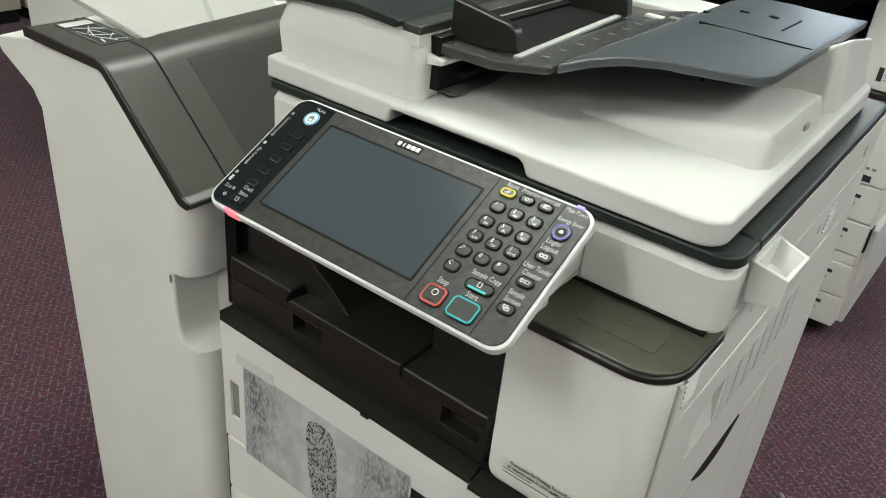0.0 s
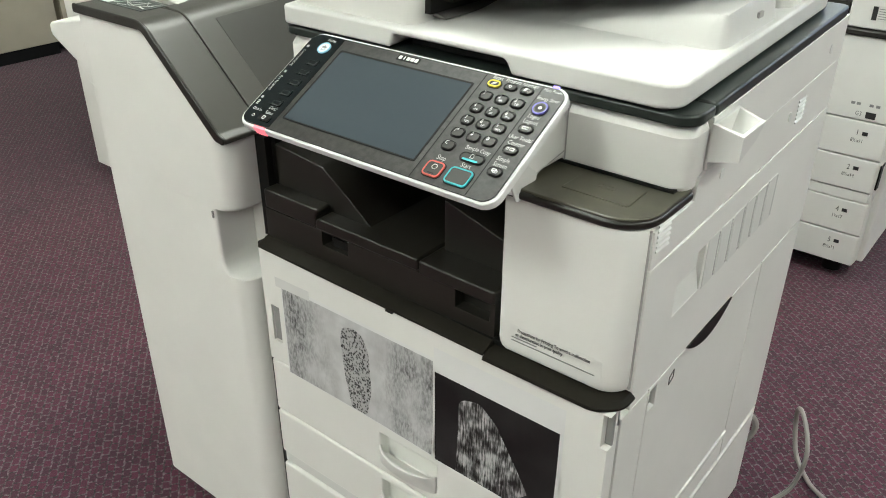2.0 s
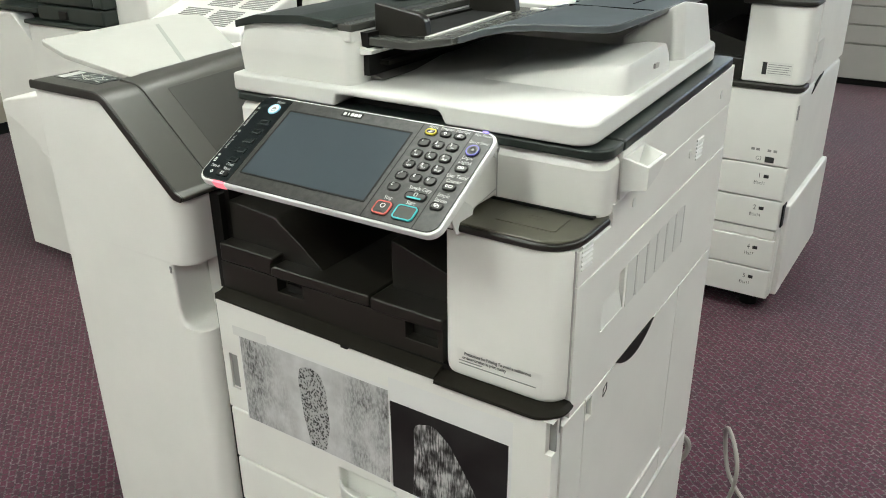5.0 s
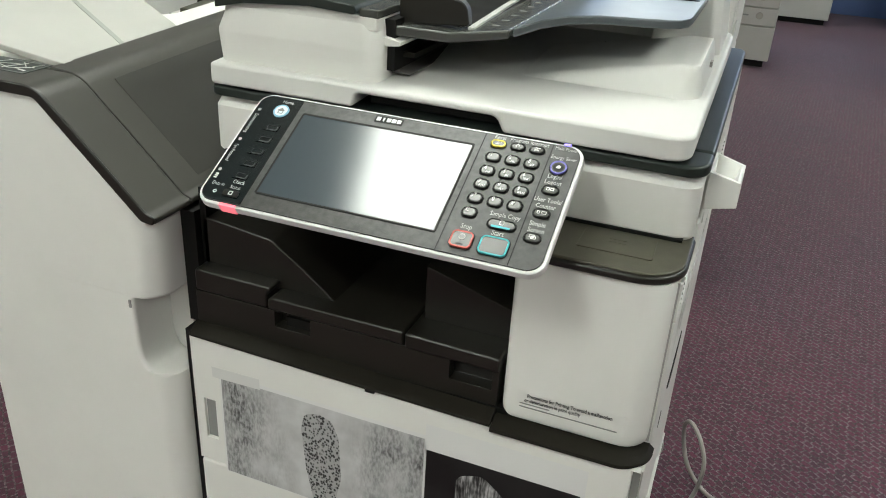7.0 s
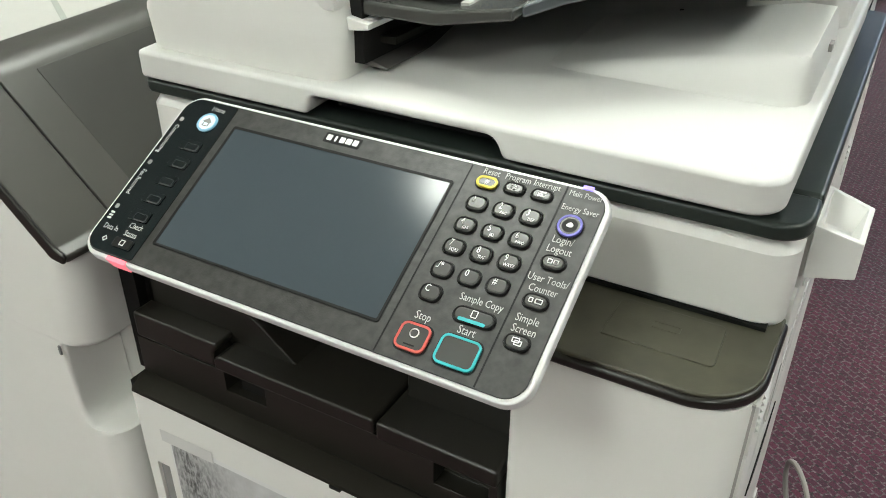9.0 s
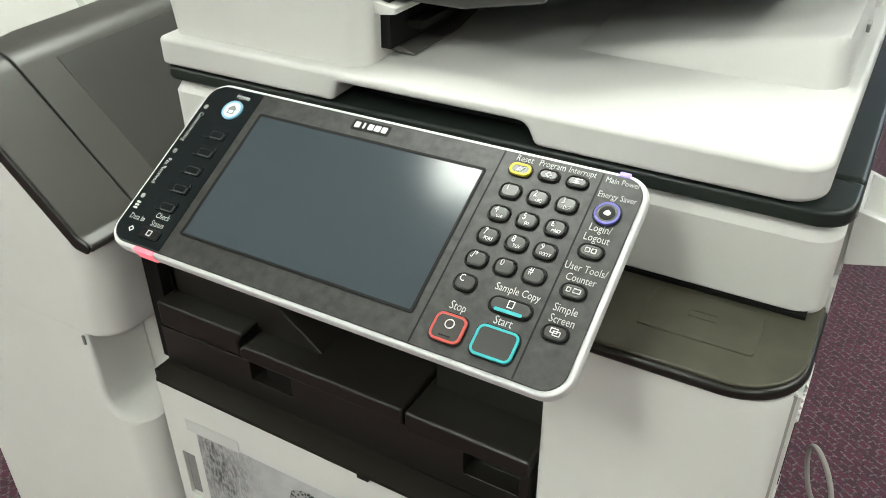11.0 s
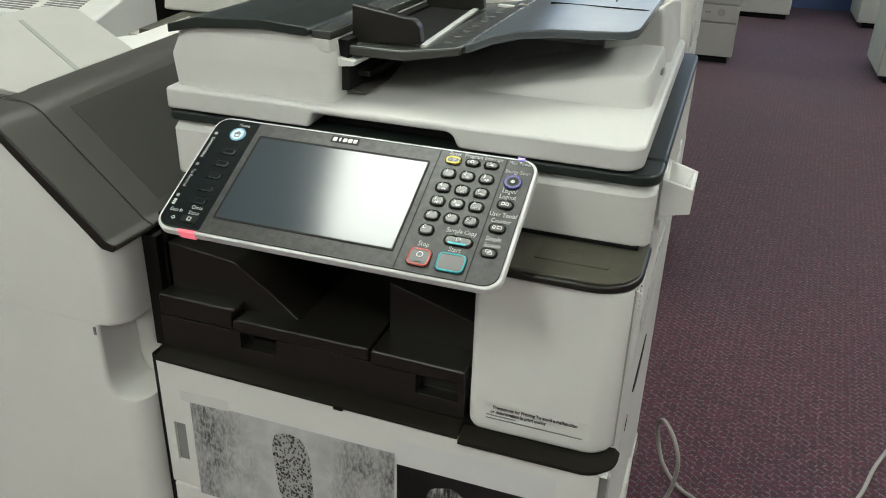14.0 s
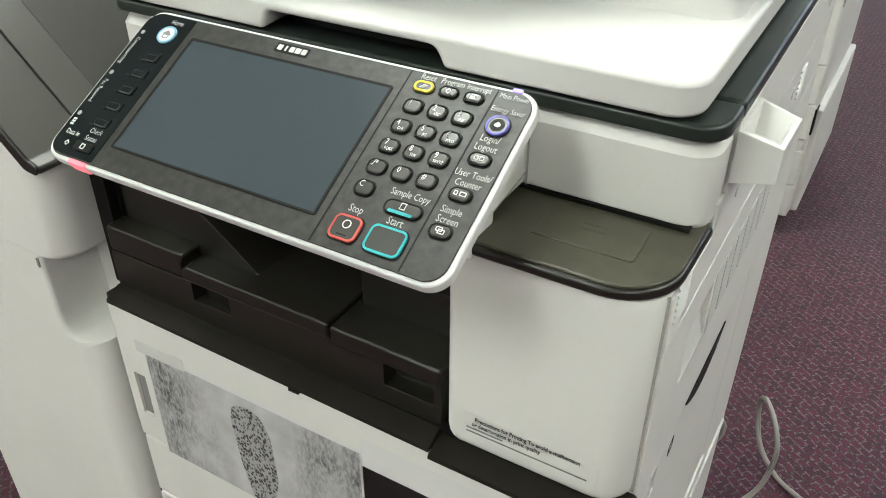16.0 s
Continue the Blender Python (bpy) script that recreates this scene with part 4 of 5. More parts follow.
    for v in (0.0499, 0.0035, -0.0414):
        on("status_dot", rr(-0.1795, v, 0.0036, 0.0042, 0.0014), 0.0011, 0.0016, GREYINK)
    part("data_lamp", moved(prism(rr(-0.1479, -0.0831, 0.0195, 0.0038, 0.0006), "z", -0.011, -0.0004), PM), REDLED, p, "lit red data lamp in the rim")
    word("Home", -0.1505, 0.0668, 0.0072)
    word("Communicating", -0.1792, 0.0290, 0.0062, -90)
    word("Fax Received", -0.1790, -0.0165, 0.0062, -90)
    for k in range(3):
        on("tiny_print", rr(-0.1793, -0.0475 - 0.0026 * k, 0.0040, 0.0018, 0.0006), 0.0011, 0.0014, WORDINK, n=2)
    word("Data In", -0.1708, -0.0600, 0.0068)
    word("Check", -0.1490, -0.0535, 0.0070)
    word("Status", -0.1492, -0.0608, 0.0070)
    for w, u, v, s in (("Reset", 0.1001, 0.0700, 0.0074), ("Program", 0.1205, 0.0700, 0.0074), ("Interrupt", 0.1420, 0.0700, 0.0070), ("Main Power", 0.1703, 0.0690, 0.0064), ("Energy Saver", 0.1705, 0.0572, 0.0066),
                       ("Login/", 0.1686, 0.0318, 0.0080), ("Logout", 0.1688, 0.0243, 0.0080), ("User Tools/", 0.1705, 0.0014, 0.0076), ("Counter", 0.1702, -0.0062, 0.0076),
                       ("Simple", 0.1690, -0.0284, 0.0080), ("Screen", 0.1697, -0.0360, 0.0080), ("Sample Copy", 0.1362, -0.0265, 0.0076), ("Stop", 0.1042, -0.0480, 0.0084), ("Start", 0.1358, -0.0484, 0.0084)):
        word(w, u, v, s)
    # arm that carries the panel
    arm = prism([(0.106, 0.878, 0), (0.106, 0.930, 0), (0.070, 0.945, 0.01), (0.02, 0.925, 0.02), (-0.012, 0.895, 0.01), (0.0, 0.868, 0.014), (0.022, 0.864, 0.014), (0.06, 0.878, 0.02)], "x", -0.178, -0.146, n=5)
    ar = part("panel_arm", arm, WHITE, c, bevel=0.004, seg=3)
    part("arm_seam", prism([(0.030, 0.8755, 0), (0.104, 0.8868, 0), (0.104, 0.8878, 0), (0.030, 0.8765, 0)], "x", -0.1462, -0.1456), GREYGAP, ar)
    part("arm_lobe", prism([(0.008, 0.8585, 0.006), (0.034, 0.8585, 0.010), (0.050, 0.880, 0.010), (0.020, 0.900, 0.012), (-0.004, 0.884, 0.010)], "x", -0.1465, -0.1435, n=5), WHITE2, ar, bevel=0.001)
    part("panel_arm", prism([(0.106, 0.876, 0), (0.106, 0.935, 0), (0.075, 0.950, 0), (0.03, 0.928, 0), (0.02, 0.905, 0)], "x", -0.47, -0.44), WHITE, c, bevel=0.004)
    part("panel_back", moved(prism(rr(0, CY + 0.004, W - 0.05, H - 0.035, 0.01), "z", -0.026, -0.0105, n=4), PM), WHITE, p, bevel=0.006)


copier = thing("photocopier", (-0.293, 0.31, 0.0), "white office photocopier with dark trim and a tilted control panel", "photocopier")
TAPER[0] = True
copier_body(copier)
TAPER[0] = False
output_area(copier)
scanner_and_feeder(copier)
side_holder(copier)
control_panel(copier)


# ---- the finisher beside it ----
def finisher(ox, oy, H, label, stacker=False):
    T = H - 0.96

    def X(pts):
        return [(u + ox, v + (T if v > 0.2 else 0), r) for u, v, r in pts]
    f = thing("finisher", (-0.77 + ox, 0.30 + oy, 0.0), label, "finisher")
    # outline grows upwards slice by slice: round front edge, grip scooped out of it, sloped shoulder
    slices = [(0.035, -0.599, 0.030), (0.588, -0.599, 0.030), (0.5925, -0.600, 0.030), (0.5945, -0.604, 0.029), (0.5950, -0.628, 0.014), (0.597, -0.635, 0.010), (0.602, -0.641, 0.008), (0.611, -0.646, 0.006), (0.625, -0.648, 0.005), (0.697, -0.649, 0.005),
              (0.7030, -0.648, 0.006), (0.7050, -0.640, 0.010), (0.7058, -0.612, 0.032), (0.7090, -0.608, 0.034), (0.712, -0.607, 0.034), (0.806, -0.607, 0.034), (0.816, -0.609, 0.030), (0.8205, -0.613, 0.026), (0.826, -0.618, 0.018), (0.840, -0.632, 0.008), (0.935, -0.734, 0.006), (0.948, -0.757, 0.006)]
    outl = [[(-0.930 + ox, -0.020 + oy, 0.010), (x + ox, -0.020 + oy, r), (x + ox, 0.048 + oy, 0.0), (-0.930 + ox, 0.048 + oy, 0.0)] for z, x, r in slices]
    part("front_cover", loft(outl, [z + (T if z > 0.2 else 0) for z, x, r in slices], n=10), WHITE, f, "tall white front cover with a side grip")
    body = X([(-0.93, 0.035, 0), (-0.614, 0.035, 0), (-0.614, 0.80, 0), (-0.745, 0.935, 0), (-0.93, 0.935, 0)])
    part("body", prism(body, "y", 0.049 + oy, 0.62 + oy), WHITE, f, bevel=0.003)
    part("side_slot", box(-0.6555 + ox, -0.6525 + ox, -0.0215 + oy, -0.019 + oy, 0.689 + T, 0.700 + T), GREYINK, f)
    topf = X([(-0.926, 0.949, 0.003), (-0.752, 0.949, 0.015), (-0.615, 0.820, 0.010), (-0.598, 0.8180, 0.004), (-0.593, 0.8260, 0.005), (-0.607, 0.8315, 0.016), (-0.748, 0.962, 0.05), (-0.926, 0.962, 0.006)])
    part("top_cover", prism(topf, "y", -0.024 + oy, 0.0440 + oy, n=6), WHITE if stacker else FINTOP, f, "" if stacker else "grey-brown sloped top cover", bevel=0.003)
    if not stacker:
        # dark skin on the upright edge, painting in its weaker reflection
        part("cover_edge_shade", prism([(u, v + (0.0015 if k > 3 else 0.0), r) for k, (u, v, r) in enumerate(topf)], "y", -0.0275 + oy, -0.0235 + oy, n=6), DARK, f, "front edge of the top cover, darkened to stand for shade", bevel=0.002)
    topr = X([(-0.800, 0.936, 0.0), (-0.752, 0.949, 0.0), (-0.615, 0.820, 0), (-0.598, 0.8180, 0.004), (-0.593, 0.8260, 0.005), (-0.607, 0.8315, 0.016), (-0.748, 0.9615, 0.05), (-0.794, 0.9645, 0.004), (-0.800, 0.958, 0.0)])
    part("top_cover", prism(topr, "y", 0.0455 + oy, 0.62 + oy, n=6), FINTOP, f, bevel=0.0012)
    part("top_cover", box(-0.926 + ox, -0.786 + ox, 0.0440 + oy, 0.0620 + oy, 0.949 + T, 0.9619 + T), FINTOP, f, bevel=0.002)
    pn = X([(-0.733, 0.9455, 0), (-0.616, 0.8364, 0), (-0.6152, 0.8397, 0), (-0.7322, 0.9488, 0)])
    pb = prism(pn, "y", 0.0855 + oy, 0.60 + oy)
    for v in pb.verts:
        if v.co.y < 0.1 + oy:
            v.co.z *= 1.0018
    part("cover_panel", pb, FINPANEL, f, bevel=0.001)
    st = part("sticker", box(-0.910 + ox, -0.800 + ox, 0.008 + oy, 0.056 + oy, 0.9622 + T, 0.9627 + T), SLATE, f, "dark sticker with a pale diagram", smooth=False)
    part("diagram", ring(rr(-0.855 + ox, 0.032 + oy, 0.106, 0.044, 0), rr(-0.855 + ox, 0.032 + oy, 0.1035, 0.0415, 0), 0.9626 + T, 0.9631 + T), GREYINK, st, smooth=False)
    part("diagram", box(-0.9075 + ox, -0.889 + ox, 0.0105 + oy, 0.0535 + oy, 0.9626 + T, 0.9631 + T), PAPERLAB, st, smooth=False)
    for x, y, ln, w, a in ((-0.872, 0.034, 0.040, 0.0022, 58), (-0.866, 0.030, 0.036, 0.0012, -32), (-0.853, 0.036, 0.030, 0.0010, 20), (-0.852, 0.026, 0.034, 0.0016, -18), (-0.838, 0.033, 0.032, 0.0022, 64), (-0.836, 0.022, 0.026, 0.0010, 8), (-0.830, 0.041, 0.022, 0.0012, -40), (-0.820, 0.030, 0.024, 0.0020, 30),
                           (-0.815, 0.020, 0.014, 0.0030, -12), (-0.860, 0.016, 0.018, 0.0012, 12), (-0.812, 0.044, 0.016, 0.0010, 70)):
        m = Matrix.Translation((x + ox, y + oy, 0.9628 + T)) @ Matrix.Rotation(radians(a), 4, "Z")
        part("diagram", moved(box(-ln / 2, ln / 2, -w / 2, w / 2, 0, 0.0004), m), PAPERLAB, st, smooth=False)
    # trays on the far side
    plan = [(-0.789, 0.0625, 0.002), (-0.958, 0.0625, 0.004), (-1.060, 0.086, 0.015), (-1.035, 0.365, 0.03), (-0.990, 0.402, 0.03), (-0.789, 0.290, 0.004)]
    if stacker:
        plan = [(-0.789, 0.0625, 0.002), (-0.90, 0.0625, 0.004), (-0.90, 0.29, 0.004), (-0.789, 0.290, 0.004)]
    ut = prism([(x + ox, y + oy, r) for x, y, r in plan], "z", 0.9565 + T, 0.9655 + T, n=5)
    for v in ut.verts:
        v.co.z += 0.115 * max(0.0, -0.789 + ox - v.co.x)
    bmesh.ops.bisect_plane(ut, geom=ut.verts[:] + ut.edges[:] + ut.faces[:], plane_co=(0, 0.12, 0), plane_no=(0, 1, 0))
    u = part("output_tray", ut, GREYWHITE, f, "off-white upper output tray", bevel=0.002)
    if not stacker:
        # raised grey strip whose colour stands for the shaded face of a groove
        gr = prism([(-0.792, 0.170, 0), (-1.000, 0.288, 0), (-1.000, 0.296, 0), (-0.792, 0.178, 0)], "z", 0.9645, 0.9661)
        for v in gr.verts:
            v.co.z += 0.115 * max(0.0, -0.789 - v.co.x)
        part("tray_groove_shade", gr, GROOVESHADE, u)
    if stacker:
        part("unit_base", box(-0.651 + ox, -0.290 + ox, -0.030 + oy, 0.50 + oy, 0.03, 0.9380 + T), WHITE, f, "white base under the stacking units", bevel=0.006)
        # low tray with its back board, slab, drawer-like block with a recess, tilted hood, raised end
        part("stacker_unit", prism([(-0.888 + ox, -0.02 + oy, 0.004), (-0.600 + ox, -0.02 + oy, 0.004), (-0.600 + ox, 0.12 + oy, 0), (-0.850 + ox, 0.12 + oy, 0.01)], "z", 0.9690 + T, 0.985 + T), SLATE, f, "low dark tray of the stacking unit", bevel=0.004)
        part("stacker_unit", prism(X([(-0.925, 0.985, 0), (-0.60, 0.985, 0), (-0.60, 1.048, 0), (-0.66, 1.048, 0.004), (-0.80, 1.030, 0.006), (-0.925, 1.003, 0.01)]), "y", 0.055 + oy, 0.07 + oy), SLATE, f, "dark back board of the tray", bevel=0.002)
        part("stacker_unit", box(-0.655 + ox, -0.295 + ox, -0.040 + oy, 0.34 + oy, 0.9385 + T, 0.951 + T), SLATE, f, "dark slab under the stacking unit", bevel=0.004)
        blk = part("stacker_unit", box(-0.600 + ox, -0.275 + ox, -0.020 + oy, 0.26 + oy, 0.9515 + T, 0.998 + T), SLATE, f, "dark stacking unit", bevel=0.006)
        part("latch", box(-0.485 + ox, -0.445 + ox, -0.026 + oy, -0.015 + oy, 0.960 + T, 0.984 + T), BLACK, blk, bevel=0.002)
        part("stacker_unit", prism([(-0.598 + ox, -0.018 + oy, 0.01), (-0.32 + ox, -0.018 + oy, 0), (-0.32 + ox, 0.20 + oy, 0), (-0.560 + ox, 0.20 + oy, 0.01)], "z", 1.000 + T, 1.031 + T), SLATE, f, "dark hood of the stacking unit", bevel=0.008)
        part("stacker_unit", box(-0.319 + ox, -0.273 + ox, -0.018 + oy, 0.22 + oy, 0.999 + T, 1.072 + T), SLATE, f, "raised dark end of the stacking unit", bevel=0.006)
    lt = X([(-0.934, 0.778, 0), (-1.030, 0.806, 0.015), (-1.045, 0.830, 0.02), (-1.128, 0.872, 0.012), (-1.126, 0.893, 0.012), (-0.934, 0.93, 0)])
    part("output_tray", prism(lt, "y", 0.030 + oy, 0.50 + oy, n=4), WHITE, f, "white lower output tray", bevel=0.004)
    for x in (-0.90, -0.64):
        for y in (0.06, 0.57):
            part("caster", moved(prism(rr(0, 0, 0.045, 0.045, 0.021), "z", 0, 0.04), Matrix.Translation((x + ox, y + oy, 0))), BLACK, f)
    return f


TAPER[0] = True
finisher(0, 0, 0.96, "white finisher with a sloped grey-brown top beside the photocopier")
TAPER[0] = False
finisher(-1.55, 0.77, 0.87, "white finisher with dark stacking units on top, in the row behind", stacker=True)


# ---- printed sheets on the door ----
def sheet(x0, x1, z0, z1, pic, field, label, curl):
    s = bmesh.new()
    n = 10
    g = []
    for i in range(n + 1):
        for j in range(n + 1):
            x, z = x0 + (x1 - x0) * i / n, z0 + (z1 - z0) * j / n
            lift = 0.0012 + curl * max(0, (i / n) * (1 - j / n) - 0.35) ** 2
            g.append((x, -lift, z))
    for back in (0, 1):
        vs = [s.verts.new((x, y + 0.0004 * back, z)) for x, y, z in g]
        for i in range(n):
            for j in range(n):
                a = i * (n + 1) + j
                s.faces.new((vs[a], vs[a + 1], vs[a + n + 2], vs[a + n + 1]))
        if back == 0:
            first = vs
    sh = part("printed_sheet", s, PAPER)
    tagged(sh, label, "print", "prints on the door")
    f = bmesh.new()
    px0, px1, pz0, pz1 = pic
    vs = {}
    for i in range(n + 1):
        for j in range(n + 1):
            x, z = px0 + (px1 - px0) * i / n, pz0 + (pz1 - pz0) * j / n
            u, w = (x - x0) / (x1 - x0), (z - z0) / (z1 - z0)
            vs[i, j] = f.verts.new((x, -0.0015 - curl * max(0, u * (1 - w) - 0.35) ** 2, z))
    for i in range(n):
        for j in range(n):
            f.faces.new((vs[i, j], vs[i + 1, j], vs[i + 1, j + 1], vs[i, j + 1]))
    part("picture", f, field, sh)
    return sh


def blob(sh, pts, y, mt, name="printed_shape"):
    part(name, prism(pts, "y", y, y - 0.0002, n=8), mt, sh, smooth=False)


s1 = sheet(-0.541, -0.249, 0.448, 0.611, (-0.538, -0.251, 0.450, 0.606), GRASS, "black and white print of pale grass with a spotted upright shape", 0.010)
blob(s1, [(x + 0.010, z, r) for x, z, r in [(-0.414, 0.4515, 0.006), (-0.384, 0.4515, 0.006), (-0.373, 0.50, 0.02), (-0.376, 0.565, 0.016), (-0.386, 0.588, 0.010), (-0.404, 0.594, 0.012), (-0.424, 0.588, 0.010), (-0.430, 0.565, 0.016), (-0.424, 0.50, 0.03)]], -0.0018, SPOTS)
s2 = sheet(-0.250, -0.056, 0.440, 0.628, (-0.248, -0.061, 0.442, 0.591), NIGHT, "dark black and white print with a streaked pale shape", 0.012)
blob(s2, [(-0.212, 0.444, 0), (-0.085, 0.444, 0), (-0.115, 0.50, 0.05), (-0.150, 0.556, 0.03), (-0.176, 0.577, 0.016), (-0.208, 0.567, 0.016), (-0.208, 0.52, 0.03)], -0.0024, STREAKS)
part("tape", moved(box(-0.036, 0.036, -0.0001, 0.0001, -0.008, 0.008), Matrix.Translation((-0.515, -0.0016, 0.611)) @ Matrix.Rotation(radians(-1.5), 4, "Y")), TAPE, s1, "clear tape strip", smooth=False)


# ---- plain copiers further off ----
def far_copier():
    """Copier of the same family, its front towards -y, right front edge at x = 0."""
    c = thing("photocopier", (-0.30, 0.31, 0.0), "white office photocopier with numbered paper drawers", "photocopier", "copiers in the room")
    part("body", box(-0.595, -0.002, 0.018, 0.62, 0.052, 0.69), WHITE, c, bevel=0.01)
    for z0, z1, num, sz in ((0.057, 0.149, "5", "8\u00bdx11"), (0.153, 0.249, "4", "11x17"), (0.283, 0.374, "2", "8\u00bdx14"), (0.378, 0.477, "1", "8\u00bdx11")):
        d = part("drawer", prism([(-0.597, 0.0, 0.004), (-0.004, 0.0, 0.014), (-0.004, 0.017, 0), (-0.597, 0.017, 0)], "z", z0, z1, n=4), WHITE, c, bevel=0.003)
        M = Matrix(((1, 0, 0, 0), (0, 0, -1, -0.0006), (0, 1, 0, 0), (0, 0, 0, 1)))
        part("lettering", letters(num, 0.022, M @ Matrix.Translation((-0.078, (z0 + z1) / 2 + 0.018, 0))), DARKINK, d, smooth=False)
        part("lettering", letters(sz, 0.015, M @ Matrix.Translation((-0.075, (z0 + z1) / 2 - 0.004, 0))), DARKINK, d, smooth=False)
        part("mark", box(-0.066, -0.052, -0.0008, 0.0005, (z0 + z1) / 2 + 0.013, (z0 + z1) / 2 + 0.023), DARKINK, d, smooth=False)
    part("drawer_gap", box(-0.590, -0.01, 0.003, 0.02, 0.2515, 0.2805), WHITE, c, bevel=0.002)
    part("side_latch", box(-0.004, 0.0005, 0.02, 0.06, 0.29, 0.36), BLACK, c)
    part("front_door", prism([(-0.597, 0.0, 0.004), (-0.004, 0.0, 0.016), (-0.004, 0.017, 0), (-0.597, 0.017, 0)], "z", 0.481, 0.695, n=4), WHITE, c, bevel=0.003)
    part("door_grip", box(-0.006, -0.0025, 0.004, 0.018, 0.62, 0.66), GREYINK, c)
    part("ledge", prism([(-0.600, -0.006, 0.004), (0.002, -0.006, 0.03), (0.002, 0.08, 0), (-0.600, 0.08, 0)], "z", 0.697, 0.712, n=5), DARK, c, bevel=0.003)
    part("bin_front", pocketed(-0.597, -0.175, 0.7125, 0.772, 0.05, [(-0.252, -0.20, 0.735, 0.758, 0.015)], lambda u, v, dd: (u, 0.02 + dd, v)), DARK, c, bevel=0.002)
    part("bin_back", box(-0.597, -0.175, 0.40, 0.42, 0.70, 0.93), BLACK, c)
    part("bin_floor", box(-0.597, -0.175, 0.07, 0.40, 0.70, 0.765), BLACK, c)
    part("wedge", prism([(-0.29, 0.772, 0), (-0.18, 0.772, 0), (-0.18, 0.81, 0), (-0.29, 0.84, 0)], "y", 0.06, 0.40), DARK, c)
    part("left_wall", box(-0.60, -0.592, 0.02, 0.42, 0.70, 0.93), BLACK, c)
    cv = part("right_cover", prism([(-0.172, 0.010, 0.008), (-0.004, 0.010, 0.025), (-0.004, 0.12, 0), (-0.172, 0.12, 0)], "z", 0.713, 0.925, n=5), WHITE, c, bevel=0.005)
    part("side_upper", box(-0.172, -0.001, 0.118, 0.62, 0.70, 0.945), WHITE, c, bevel=0.003)
    part("shelf", prism([(-0.19, 0.004, 0.004), (0.0, 0.004, 0.03), (0.0, 0.12, 0), (-0.19, 0.12, 0)], "z", 0.926, 0.938, n=5), DARK, c, bevel=0.003)
    lab = part("notice", box(-0.118, -0.036, 0.0090, 0.0096, 0.735, 0.773), PAPERLAB, cv, smooth=False)
    part("notice_mark", box(-0.117, -0.105, 0.0084, 0.0090, 0.737, 0.771), DARKINK, lab, smooth=False)
    for k in range(5):
        part("small_print", box(-0.102, -0.040 - 0.006 * (k % 2), 0.0084, 0.0090, 0.741 + 0.006 * k, 0.7425 + 0.006 * k), GREYINK, lab, smooth=False)
    M = Matrix(((1, 0, 0, 0), (0, 0, -1, -0.0006), (0, 1, 0, 0), (0, 0, 0, 1)))
    part("lettering", letters("G3", 0.018, M @ Matrix.Translation((-0.088, 0.497, 0))), GREYINK, c, smooth=False)
    part("badge", box(-0.070, -0.045, -0.0008, 0.0005, 0.488, 0.505), DARKINK, c, smooth=False)
    for x in (-0.112, -0.098, -0.066, -0.05):
        part("badge", box(x, x + 0.010, -0.0008, 0.0005, 0.520, 0.527), GREYINK, c, smooth=False)
    part("side_slot", prism([(0.16, 0.662, 0), (0.30, 0.70, 0), (0.30, 0.705, 0), (0.20, 0.685, 0.02)], "x", -0.004, 0.0004), BLACK, c)
    part("base_cabinet", box(-0.02, 0.014, 0.045, 0.615, 0.056, 0.352), WHITE, c, bevel=0.006)
    part("side_grip", box(-0.002, 0.002, 0.12, 0.20, 0.76, 0.82), WHITE2, c)
    part("scanner_band", box(-0.598, -0.002, 0.10, 0.62, 0.95, 1.00), WHITE, c, bevel=0.008)
    part("platen_frame", box(-0.602, 0.0, 0.096, 0.625, 1.001, 1.016), SLATE, c, bevel=0.003)
    part("feeder_base", box(-0.597, -0.02, 0.10, 0.60, 1.018, 1.05), WHITE2, c, bevel=0.006)
    part("feeder_housing", box(-0.59, -0.385, 0.12, 0.59, 1.051, 1.125), WHITE, c, bevel=0.008)
    part("feeder_cover", box(-0.592, -0.40, 0.115, 0.59, 1.126, 1.138), SLATE, c, bevel=0.003)
    part("input_tray", moved(box(0, 0.34, 0.15, 0.50, 0, 0.01), Matrix.Translation((-0.385, 0, 1.10)) @ Matrix.Rotation(radians(-5), 4, "Y")), TRAYM, c, bevel=0.003)
    part("control_panel", moved(prism(rr(0, 0, 0.37, 0.155, 0.016), "z", -0.015, 0), Matrix.Translation((-0.307, 0.0, 1.0)) @ Matrix.Rotation(radians(30), 4, "X")), PANELM, c, bevel=0.002)
    for x in (-0.53, -0.07):
        for y in (0.08, 0.54):
            part("caster", moved(prism(rr(0, 0, 0.055, 0.055, 0.027), "z", 0, 0.053), Matrix.Translation((x, y, 0))), BLACK, c)
    part("plinth", box(-0.56, -0.04, 0.05, 0.58, 0.03, 0.052), BLACK, c)
    return c


back = far_copier()
back.location = (-0.30 - 0.066, 0.31 + 1.66, 0)
for x, y, a in ((-1.62, 1.32, 180),):
    o = copy_thing(back, pose(x, y, 0, 0, 0, a))
    if a:
        tagged(o, "white office photocopier standing back to front")


